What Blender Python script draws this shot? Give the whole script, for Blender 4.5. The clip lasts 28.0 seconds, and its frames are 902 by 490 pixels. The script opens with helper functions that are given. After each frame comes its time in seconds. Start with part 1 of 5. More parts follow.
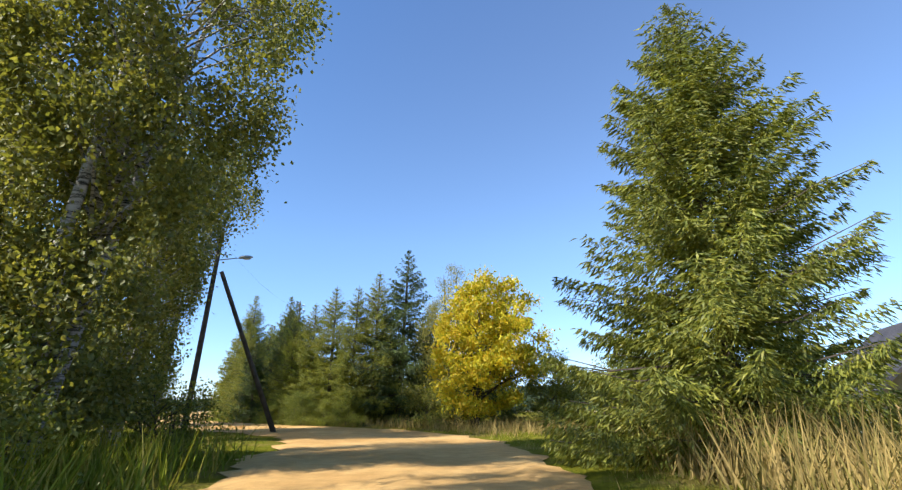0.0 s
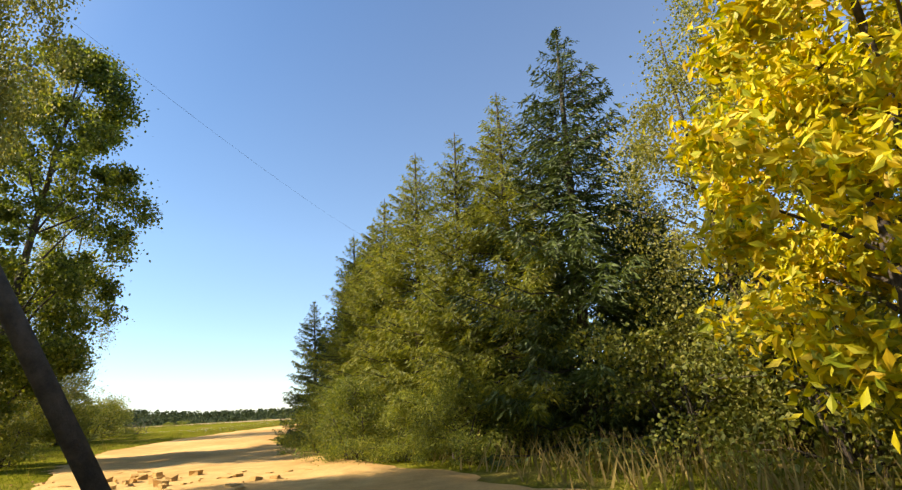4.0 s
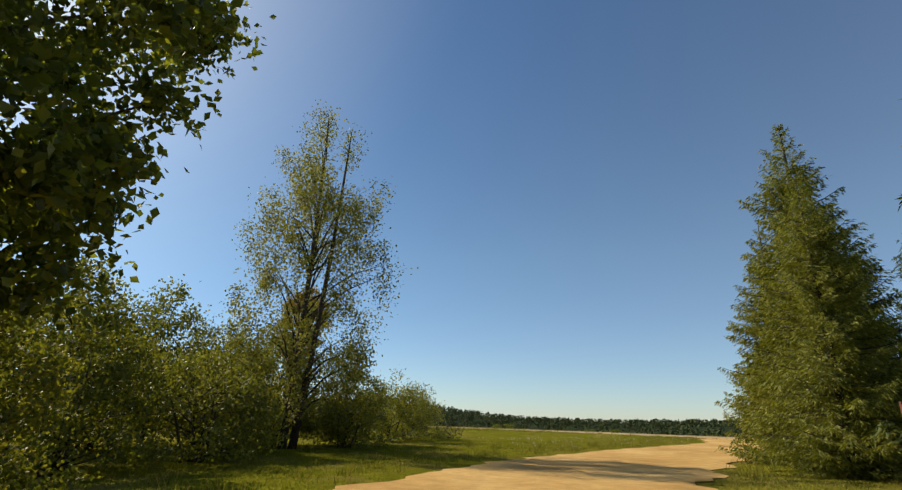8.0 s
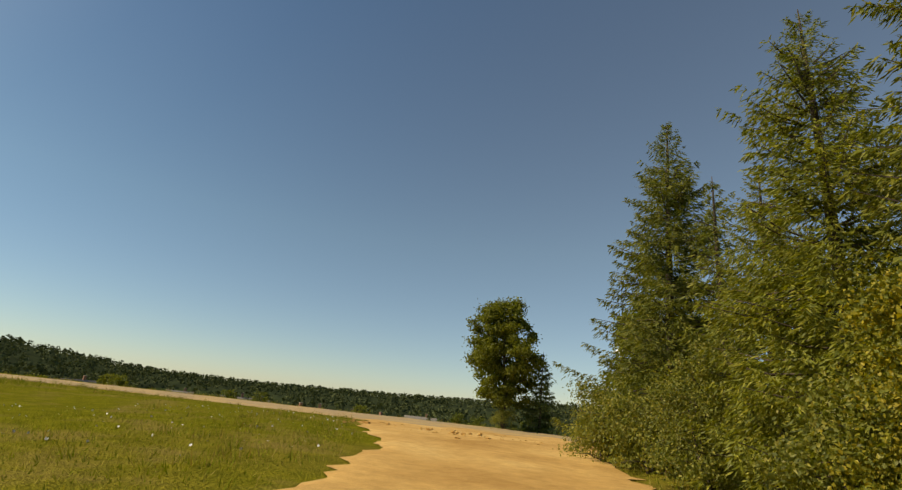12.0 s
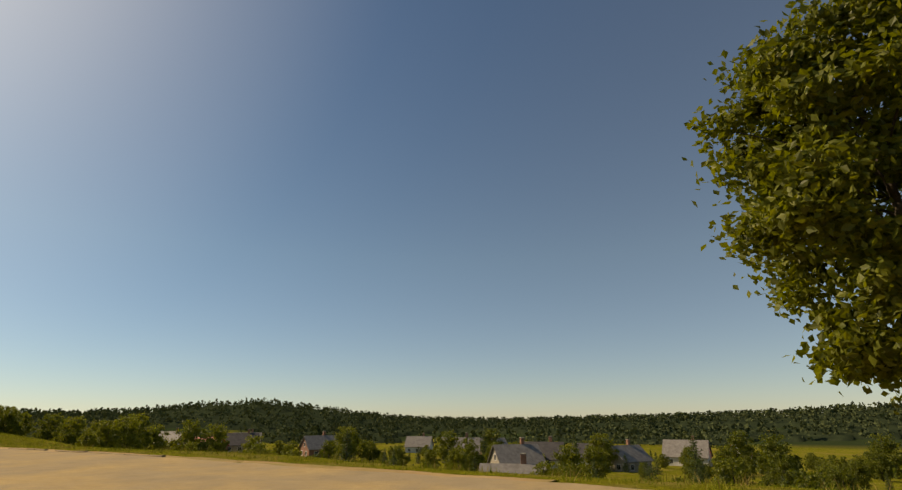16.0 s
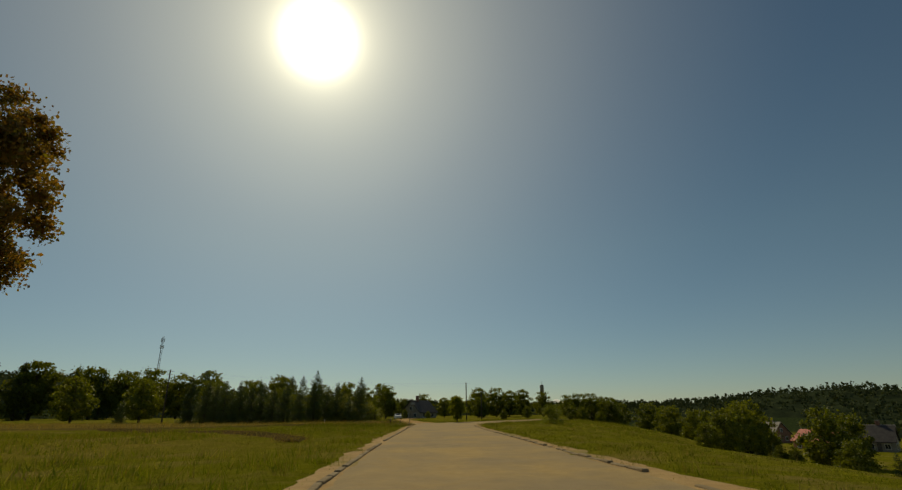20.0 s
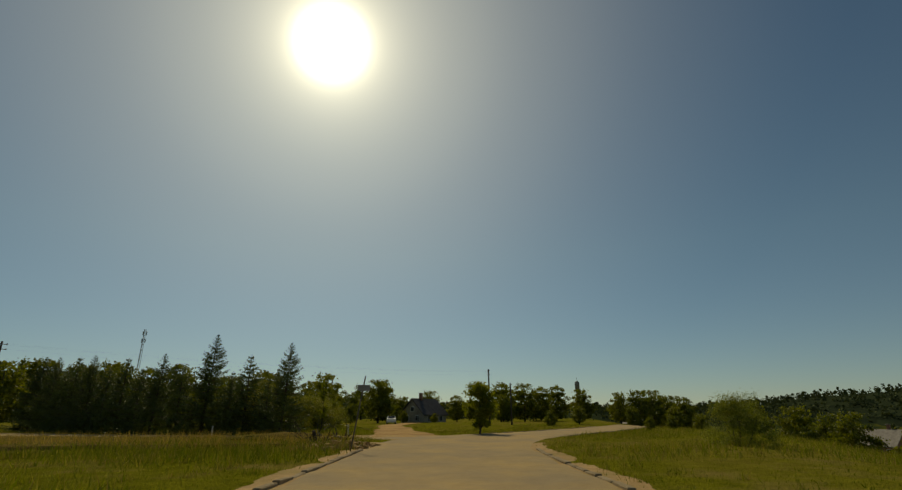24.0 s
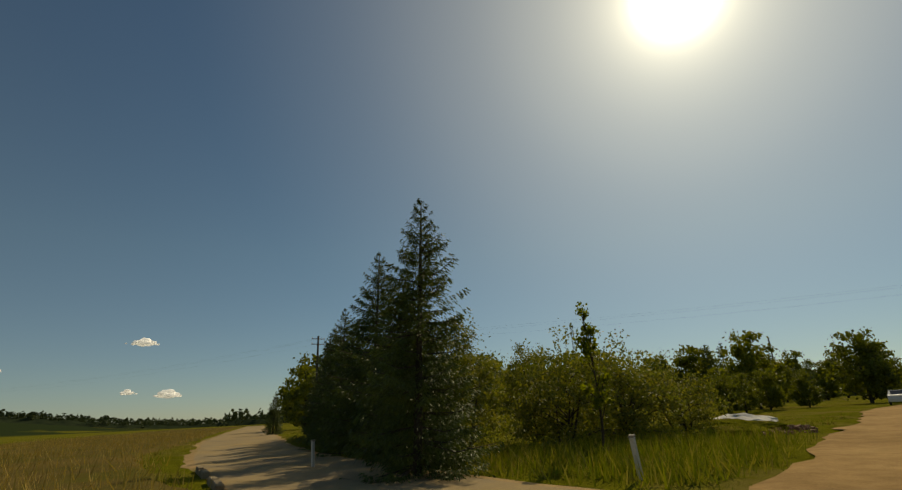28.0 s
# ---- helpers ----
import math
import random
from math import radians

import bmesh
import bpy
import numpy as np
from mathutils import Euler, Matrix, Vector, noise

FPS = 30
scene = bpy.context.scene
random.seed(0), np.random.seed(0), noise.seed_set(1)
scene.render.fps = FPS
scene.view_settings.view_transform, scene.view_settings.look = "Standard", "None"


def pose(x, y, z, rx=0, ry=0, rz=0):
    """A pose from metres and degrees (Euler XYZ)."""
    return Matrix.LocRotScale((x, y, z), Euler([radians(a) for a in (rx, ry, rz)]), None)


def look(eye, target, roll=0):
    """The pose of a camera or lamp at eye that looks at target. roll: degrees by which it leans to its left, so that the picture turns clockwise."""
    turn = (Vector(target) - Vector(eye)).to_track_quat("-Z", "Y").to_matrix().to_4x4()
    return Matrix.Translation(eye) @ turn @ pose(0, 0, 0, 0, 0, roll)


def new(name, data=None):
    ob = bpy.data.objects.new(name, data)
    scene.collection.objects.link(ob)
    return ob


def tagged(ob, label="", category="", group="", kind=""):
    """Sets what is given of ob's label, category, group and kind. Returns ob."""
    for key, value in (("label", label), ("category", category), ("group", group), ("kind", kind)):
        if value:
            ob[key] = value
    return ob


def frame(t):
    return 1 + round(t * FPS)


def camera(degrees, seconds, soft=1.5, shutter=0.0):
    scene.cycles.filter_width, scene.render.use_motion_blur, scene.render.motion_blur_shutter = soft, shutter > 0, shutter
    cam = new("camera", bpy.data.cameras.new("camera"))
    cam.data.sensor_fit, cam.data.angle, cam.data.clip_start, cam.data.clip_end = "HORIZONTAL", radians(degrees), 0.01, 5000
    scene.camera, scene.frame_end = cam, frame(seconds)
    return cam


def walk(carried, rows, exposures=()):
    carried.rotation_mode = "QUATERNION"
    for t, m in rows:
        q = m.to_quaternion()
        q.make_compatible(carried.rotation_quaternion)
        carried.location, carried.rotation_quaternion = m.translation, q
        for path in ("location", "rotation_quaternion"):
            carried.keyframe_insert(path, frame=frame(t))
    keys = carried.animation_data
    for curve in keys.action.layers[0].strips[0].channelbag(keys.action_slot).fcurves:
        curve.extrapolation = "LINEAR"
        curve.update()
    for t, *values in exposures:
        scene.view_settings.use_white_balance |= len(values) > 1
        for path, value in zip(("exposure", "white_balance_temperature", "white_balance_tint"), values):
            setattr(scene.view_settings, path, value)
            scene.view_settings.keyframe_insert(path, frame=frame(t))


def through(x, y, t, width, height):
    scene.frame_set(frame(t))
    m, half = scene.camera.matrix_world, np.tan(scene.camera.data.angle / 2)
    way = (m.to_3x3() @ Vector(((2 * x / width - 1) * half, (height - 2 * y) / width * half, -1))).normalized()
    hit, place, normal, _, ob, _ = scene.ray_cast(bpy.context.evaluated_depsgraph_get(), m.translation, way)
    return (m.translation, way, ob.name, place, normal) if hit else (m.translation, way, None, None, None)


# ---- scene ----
# Each row: seconds, x, y, yaw, pitch, roll (metres and degrees)
PATH = [
    (0.0, 0.00, 0.00, -0.0, 17.6, -0.0),
    (0.5, -0.06, 3.40, 3.3, 18.2, -0.1),
    (1.0, -0.32, 6.82, 7.6, 18.3, -0.5),
    (1.5, -0.70, 9.37, 11.3, 18.4, -0.3),
    (2.0, -1.06, 11.54, 12.7, 18.4, 0.0),
    (2.5, -1.35, 13.77, 11.9, 17.4, 2.3),
    (4.5, -3.05, 23.06, 23.0, 17.6, 3.1),
    (5.0, -4.32, 24.69, 28.8, 18.4, 2.3),
    (5.5, -6.11, 26.54, 38.3, 18.7, 0.8),
    (6.0, -8.31, 28.43, 50.5, 19.4, -0.8),
    (6.5, -9.73, 29.62, 57.0, 19.3, -1.9),
    (7.0, -11.16, 30.88, 60.2, 19.2, -3.3),
    (7.5, -12.93, 32.28, 58.9, 19.1, -1.7),
    (8.0, -15.50, 34.18, 53.4, 19.1, -1.3),
    (8.5, -18.43, 36.63, 48.5, 19.7, -2.5),
    (9.0, -20.80, 38.90, 42.5, 17.7, -3.2),
    (9.5, -22.76, 41.17, 38.2, 17.5, -3.7),
    (10.0, -24.87, 44.35, 32.9, 18.7, -4.3),
    (10.5, -26.44, 47.63, 27.4, 17.5, -3.8),
    (11.0, -27.89, 51.70, 22.8, 17.9, -4.8),
    (11.5, -29.05, 55.77, 20.6, 17.1, -5.7),
    (12.0, -30.03, 59.90, 18.7, 17.5, -6.0),
    (12.5, -30.83, 63.36, 17.8, 17.5, -5.6),
    (14.5, -34.12, 79.28, 20.4, 18.9, -2.6),
    (15.0, -34.94, 81.31, 24.3, 19.7, -0.9),
    (15.5, -36.04, 83.40, 30.8, 19.0, -0.5),
    (16.0, -37.50, 85.35, 44.0, 19.3, 0.3),
    (16.5, -39.78, 87.14, 59.8, 18.0, -0.5),
    (17.0, -43.20, 88.41, 79.4, 17.4, -1.2),
    (17.5, -47.62, 88.93, 89.5, 19.1, -1.1),
    (18.0, -51.80, 88.86, 95.6, 19.0, -1.3),
    (18.5, -54.84, 88.55, 96.8, 18.8, -0.7),
    (19.0, -57.67, 88.18, 97.6, 19.3, -0.2),
    (19.5, -60.56, 87.69, 99.0, 19.2, 0.4),
    (20.0, -63.90, 87.04, 100.3, 18.6, 0.5),
    (20.5, -67.86, 86.21, 100.8, 18.4, 0.5),
    (21.0, -72.37, 85.28, 101.1, 18.5, 0.5),
    (21.5, -77.29, 84.28, 101.2, 18.2, 0.9),
    (23.5, -98.50, 80.39, 101.5, 18.9, 0.4),
    (24.0, -103.60, 79.38, 101.8, 18.9, 0.2),
    (24.5, -108.29, 78.46, 102.2, 18.7, 0.4),
    (25.0, -112.63, 77.70, 102.4, 18.6, 0.0),
    (25.5, -116.77, 77.10, 102.4, 18.2, -0.8),
    (26.0, -120.97, 76.56, 102.0, 17.5, -1.0),
    (26.5, -124.77, 75.89, 104.3, 18.1, -0.1),
    (27.0, -128.77, 74.74, 115.0, 17.5, 1.4),
    (27.5, -131.92, 72.84, 130.1, 17.9, 2.5),
    (28.0, -133.94, 70.14, 148.6, 18.5, 2.8),
]
EYE = 1.35
cam = camera(84.0, 28.0, soft=1.3)
walk(cam, [(t, pose(x, y, EYE, 90 + p, 0, yaw) @ pose(0, 0, 0, 0, 0, -r)) for t, x, y, yaw, p, r in PATH],
     exposures=[(0, 1.08, 6200, 13), (1, 0.93, 5900, 13), (2, 0.83, 5500, 13), (2.5, 0.9, 5750, 13), (4.5, 1.25, 8050, 14), (6, 0.64, 7700, 16), (7, 0.52, 7500, 16), (8, 0.18, 7550, 9), (9, 0.16, 7600, 7), (10, 0.0, 7950, 5),
                (11, 0.0, 8700, 6), (12, 0.05, 9250, 8), (15, 0.08, 8900, 13), (16, -0.15, 10000, 13), (17, -0.88, 9900, 12), (18, -1.05, 9950, 8), (20, -1.1, 9800, 0), (27, -1.05, 9850, 0), (28, -0.93, 9600, 3)])

# ---- daylight ----
SUN_AZ, SUN_EL = radians(118.0), radians(39.7)     # azimuth turned left from +y
SUN_DIR = Vector((-math.sin(SUN_AZ) * math.cos(SUN_EL), math.cos(SUN_AZ) * math.cos(SUN_EL), math.sin(SUN_EL)))


def build_sky():
    w = bpy.data.worlds.new("world")
    scene.world = w
    w.use_nodes = True
    nt = w.node_tree
    n, l = nt.nodes, nt.links
    n.clear()
    out = n.new("ShaderNodeOutputWorld")
    sky = n.new("ShaderNodeTexSky")
    sky.sky_type = "NISHITA"
    sky.sun_disc = False
    sky.sun_elevation = SUN_EL
    sky.sun_rotation = -SUN_AZ
    sky.air_density, sky.dust_density, sky.ozone_density, sky.altitude = 1.0, 0.2, 2.2, 900
    bg = n.new("ShaderNodeBackground")
    bg.inputs["Strength"].default_value = 0.105
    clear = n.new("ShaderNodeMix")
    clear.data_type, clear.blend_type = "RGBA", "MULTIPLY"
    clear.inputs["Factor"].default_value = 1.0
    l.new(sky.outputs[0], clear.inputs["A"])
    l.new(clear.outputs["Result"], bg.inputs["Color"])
    # the sun's own disc with its bright aureole
    tc = n.new("ShaderNodeTexCoord")
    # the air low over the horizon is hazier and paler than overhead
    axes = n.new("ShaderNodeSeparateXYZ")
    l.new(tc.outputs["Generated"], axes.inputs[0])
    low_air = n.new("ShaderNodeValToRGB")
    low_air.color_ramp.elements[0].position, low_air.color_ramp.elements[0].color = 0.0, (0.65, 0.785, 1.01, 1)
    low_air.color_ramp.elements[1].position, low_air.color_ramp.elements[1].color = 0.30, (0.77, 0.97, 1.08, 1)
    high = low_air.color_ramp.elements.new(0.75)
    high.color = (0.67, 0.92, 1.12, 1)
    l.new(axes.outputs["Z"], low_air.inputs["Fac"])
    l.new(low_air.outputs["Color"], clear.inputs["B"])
    dot = n.new("ShaderNodeVectorMath")
    dot.operation = "DOT_PRODUCT"
    dot.inputs[1].default_value = SUN_DIR
    l.new(tc.outputs["Generated"], dot.inputs[0])
    ac = n.new("ShaderNodeMath")
    ac.operation = "ARCCOSINE"
    l.new(dot.outputs["Value"], ac.inputs[0])
    ramp = n.new("ShaderNodeFloatCurve")
    c = ramp.mapping.curves[0]
    pts = [(0, 1.0), (0.040, 1.0), (0.054, 0.62), (0.070, 0.31), (0.09, 0.195), (0.12, 0.14), (0.17, 0.098), (0.28, 0.058), (0.45, 0.027), (0.7, 0.005), (1.0, 0.0)]
    c.points[0].location, c.points[1].location = pts[0], pts[-1]
    for q in pts[1:-1]:
        c.points.new(*q)
    ramp.mapping.update()
    l.new(ac.outputs[0], ramp.inputs["Value"])
    glow = n.new("ShaderNodeBackground")
    glow.inputs["Color"].default_value = (0.98, 0.98, 0.91, 1)
    gain = n.new("ShaderNodeMath")
    gain.operation = "MULTIPLY"
    gain.inputs[1].default_value = 8.0
    low = n.new("ShaderNodeMath")
    low.operation = "MAXIMUM"
    low.inputs[1].default_value = 0.0
    l.new(ramp.outputs[0], low.inputs[0])
    l.new(low.outputs[0], gain.inputs[0])
    l.new(gain.outputs[0], glow.inputs["Strength"])
    add = n.new("ShaderNodeAddShader")
    l.new(bg.outputs[0], add.inputs[0])
    l.new(glow.outputs[0], add.inputs[1])
    l.new(add.outputs[0], out.inputs[0])
    lamp = bpy.data.lights.new("sun", "SUN")
    lamp.energy, lamp.angle, lamp.color = 4.6, radians(0.53), (1.0, 0.93, 0.82)
    ob = new("sun", lamp)
    ob.matrix_world = look((0, 0, 60), Vector((0, 0, 60)) - SUN_DIR)


build_sky()


# ---- materials ----
def material(name, build, rough=0.85, spec=0.3):
    m = bpy.data.materials.new(name)
    m.use_nodes = True
    nt = m.node_tree
    bsdf = nt.nodes["Principled BSDF"]
    bsdf.inputs["Roughness"].default_value = rough
    bsdf.inputs["Specular IOR Level"].default_value = spec
    build(nt, nt.nodes, nt.links, bsdf)
    return m


def coords(nt, object_space=True):
    if object_space:
        return nt.nodes.new("ShaderNodeTexCoord").outputs["Object"]
    return nt.nodes.new("ShaderNodeNewGeometry").outputs["Position"]


def noise_tex(nt, vec, scale, detail=4, rough=0.6):
    t = nt.nodes.new("ShaderNodeTexNoise")
    t.inputs["Scale"].default_value, t.inputs["Detail"].default_value, t.inputs["Roughness"].default_value = scale, detail, rough
    nt.links.new(vec, t.inputs["Vector"])
    return t.outputs["Fac"]


def ramp_node(nt, fac, stops):
    r = nt.nodes.new("ShaderNodeValToRGB")
    el = r.color_ramp.elements
    while len(el) < len(stops):
        el.new(0.5)
    for e, (p, c) in zip(el, stops):
        e.position, e.color = p, (*c, 1)
    nt.links.new(fac, r.inputs["Fac"])
    return r.outputs["Color"]


def mix_color(nt, fac, a, b, mode="MIX"):
    m = nt.nodes.new("ShaderNodeMix")
    m.data_type, m.blend_type = "RGBA", mode
    for sock, v in ((m.inputs["Factor"], fac), (m.inputs["A"], a), (m.inputs["B"], b)):
        if isinstance(v, (int, float)):
            sock.default_value = v
        elif isinstance(v, tuple):
            sock.default_value = (*v, 1)
        else:
            nt.links.new(v, sock)
    return m.outputs["Result"]


def bump(nt, bsdf, height, strength=0.4, dist=0.05):
    b = nt.nodes.new("ShaderNodeBump")
    b.inputs["Strength"].default_value, b.inputs["Distance"].default_value = strength, dist
    nt.links.new(height, b.inputs["Height"])
    nt.links.new(b.outputs["Normal"], bsdf.inputs["Normal"])


def two_tone(name, dark, light, scale=3.0, fine=40.0, rough=0.85, bump_strength=0.3, spec=0.3, world=True):
    """A surface with grain at one scale and stains at another."""
    def build(nt, n, l, b):
        v = coords(nt, not world)
        big, small = noise_tex(nt, v, scale), noise_tex(nt, v, fine, 3)
        col = ramp_node(nt, big, [(0.3, dark), (0.7, light)])
        grain = ramp_node(nt, small, [(0.25, (0.72, 0.72, 0.72)), (0.75, (1.0, 1.0, 1.0))])
        l.new(mix_color(nt, 1.0, col, grain, "MULTIPLY"), b.inputs["Base Color"])
        bump(nt, b, small, bump_strength, 0.02)
    return material(name, build, rough, spec)


def leaf_material(name, colors, through=0.3, rough=0.55, spec=0.35):
    """Foliage: each leaf differs a little, each plant differs a little, light passes through."""
    def build(nt, n, l, b):
        isl = n.new("ShaderNodeNewGeometry").outputs["Random Per Island"]
        col = ramp_node(nt, isl, [(i / max(1, len(colors) - 1), c) for i, c in enumerate(colors)])
        rnd = n.new("ShaderNodeObjectInfo").outputs["Random"]
        tone = ramp_node(nt, rnd, [(0.0, (0.78, 0.80, 0.75)), (1.0, (1.15, 1.1, 1.0))])
        patch = ramp_node(nt, noise_tex(nt, coords(nt), 0.9, 2), [(0.3, (0.8, 0.8, 0.8)), (0.7, (1.12, 1.12, 1.0))])
        col = mix_color(nt, 1.0, mix_color(nt, 1.0, col, tone, "MULTIPLY"), patch, "MULTIPLY")
        l.new(col, b.inputs["Base Color"])
        tr = n.new("ShaderNodeBsdfTranslucent")
        l.new(mix_color(nt, 1.0, col, (1.25, 1.2, 0.5), "MULTIPLY"), tr.inputs["Color"])
        mx = n.new("ShaderNodeMixShader")
        mx.inputs[0].default_value = through
        l.new(b.outputs[0], mx.inputs[1])
        l.new(tr.outputs[0], mx.inputs[2])
        l.new(mx.outputs[0], n["Material Output"].inputs["Surface"])
    return material(name, build, rough, spec)


SPRUCE = leaf_material("spruce_needles", [(0.082, 0.105, 0.021), (0.135, 0.16, 0.028), (0.195, 0.215, 0.036), (0.265, 0.26, 0.046)], 0.34)
SPRUCE_GOLD = leaf_material("yellow_green_needles", [(0.10, 0.125, 0.02), (0.17, 0.195, 0.027), (0.24, 0.26, 0.036), (0.31, 0.30, 0.046)], 0.38)
SPRUCE_DARK = leaf_material("dark_spruce_needles", [(0.05, 0.072, 0.020), (0.08, 0.115, 0.026), (0.12, 0.16, 0.034)], 0.18)
BIRCH = leaf_material("birch_leaves", [(0.12, 0.135, 0.042), (0.18, 0.19, 0.052), (0.24, 0.245, 0.07), (0.31, 0.29, 0.09)], 0.42)
POPLAR = leaf_material("poplar_leaves", [(0.075, 0.10, 0.024), (0.13, 0.165, 0.032), (0.21, 0.25, 0.045), (0.31, 0.32, 0.07)], 0.48)
MAPLE = leaf_material("maple_leaves", [(0.085, 0.100, 0.014), (0.135, 0.16, 0.02), (0.20, 0.22, 0.028)], 0.46)
YELLOW = leaf_material("yellow_leaves", [(0.26, 0.31, 0.02), (0.55, 0.50, 0.02), (0.70, 0.56, 0.025), (0.62, 0.40, 0.02)], 0.35)
SHRUB = leaf_material("shrub_leaves", [(0.10, 0.122, 0.028), (0.155, 0.182, 0.037), (0.215, 0.23, 0.048), (0.30, 0.275, 0.062)], 0.42)
BRONZE = leaf_material("bronze_leaves", [(0.16, 0.12, 0.03), (0.27, 0.15, 0.045), (0.34, 0.17, 0.055), (0.20, 0.19, 0.04)], 0.5)
SAPLING_LEAF = leaf_material("young_leaves", [(0.12, 0.15, 0.018), (0.18, 0.215, 0.024), (0.25, 0.27, 0.034)], 0.62)
YELLOWING = leaf_material("yellowing_leaves", [(0.10, 0.125, 0.02), (0.17, 0.19, 0.028), (0.26, 0.25, 0.033), (0.36, 0.30, 0.04)], 0.38)
# far wood leaves are lightened and blued: the haze of distance is in the colour
FAR_WOOD = leaf_material("far_wood", [(0.046, 0.062, 0.036), (0.070, 0.090, 0.048), (0.095, 0.115, 0.058)], 0.12, 0.9, 0.03)
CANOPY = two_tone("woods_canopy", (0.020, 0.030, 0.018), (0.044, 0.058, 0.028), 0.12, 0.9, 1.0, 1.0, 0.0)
GRASS_BLADE = leaf_material("grass_blades", [(0.11, 0.145, 0.018), (0.165, 0.205, 0.024), (0.22, 0.235, 0.04), (0.36, 0.31, 0.10)], 0.25, 0.9, 0.02)
DRY_GRASS = leaf_material("dry_grass", [(0.30, 0.22, 0.09), (0.42, 0.31, 0.13), (0.22, 0.19, 0.06)], 0.25, 0.9, 0.02)
BARK = two_tone("bark", (0.045, 0.035, 0.026), (0.12, 0.095, 0.07), 6, 30, 0.95, 0.8)
WOOD_GREY = two_tone("weathered_wood", (0.10, 0.085, 0.07), (0.20, 0.175, 0.145), 4, 45, 0.9, 0.5)
POLE_WOOD = two_tone("dark_pole_wood", (0.05, 0.042, 0.034), (0.12, 0.10, 0.082), 4, 45, 0.9, 0.5)
CONCRETE = two_tone("concrete", (0.24, 0.215, 0.17), (0.40, 0.36, 0.29), 2.5, 35, 0.9, 0.5)
KERB_STONE = two_tone("sandy_kerb_stone", (0.25, 0.19, 0.115), (0.40, 0.32, 0.21), 1.8, 35, 0.95, 0.6, 0.05)
METAL = two_tone("grey_metal", (0.30, 0.31, 0.31), (0.44, 0.45, 0.45), 5, 60, 0.45, 0.1, 0.5)
RUST = two_tone("rusty_metal", (0.10, 0.035, 0.02), (0.22, 0.085, 0.045), 5, 50, 0.8, 0.4)
WHITE_WALL = two_tone("white_render", (0.55, 0.53, 0.48), (0.72, 0.70, 0.65), 0.8, 20, 0.9, 0.2)
BEIGE_WALL = two_tone("beige_render", (0.30, 0.265, 0.21), (0.43, 0.385, 0.31), 0.8, 20, 0.9, 0.25)
BRICK_WALL = two_tone("red_brick_wall", (0.24, 0.12, 0.08), (0.36, 0.19, 0.13), 1.5, 20, 0.9, 0.3)
OCHRE = two_tone("ochre_boards", (0.36, 0.24, 0.10), (0.48, 0.33, 0.15), 0.8, 20, 0.85, 0.3)
GREY_ROOF = two_tone("grey_sheet_roof", (0.16, 0.145, 0.13), (0.27, 0.25, 0.225), 1.2, 18, 0.7, 0.3)
DARK_ROOF = two_tone("dark_roof", (0.035, 0.032, 0.034), (0.075, 0.07, 0.07), 1.2, 18, 0.7, 0.3)
RED_ROOF = two_tone("red_roof", (0.36, 0.045, 0.03), (0.50, 0.08, 0.05), 1.2, 18, 0.6, 0.3)
GLASS = two_tone("window_glass", (0.018, 0.022, 0.028), (0.03, 0.035, 0.04), 2, 10, 0.08, 0.02, 0.6)
WHITE_PAINT = two_tone("white_paint", (0.66, 0.66, 0.65), (0.80, 0.80, 0.79), 3, 30, 0.4, 0.05, 0.5)
RUBBER = two_tone("rubber", (0.015, 0.015, 0.015), (0.03, 0.03, 0.03), 5, 40, 0.8, 0.1)
SIGN_GREEN = two_tone("weathered_sign", (0.24, 0.26, 0.25), (0.34, 0.36, 0.35), 3, 30, 0.6, 0.1)


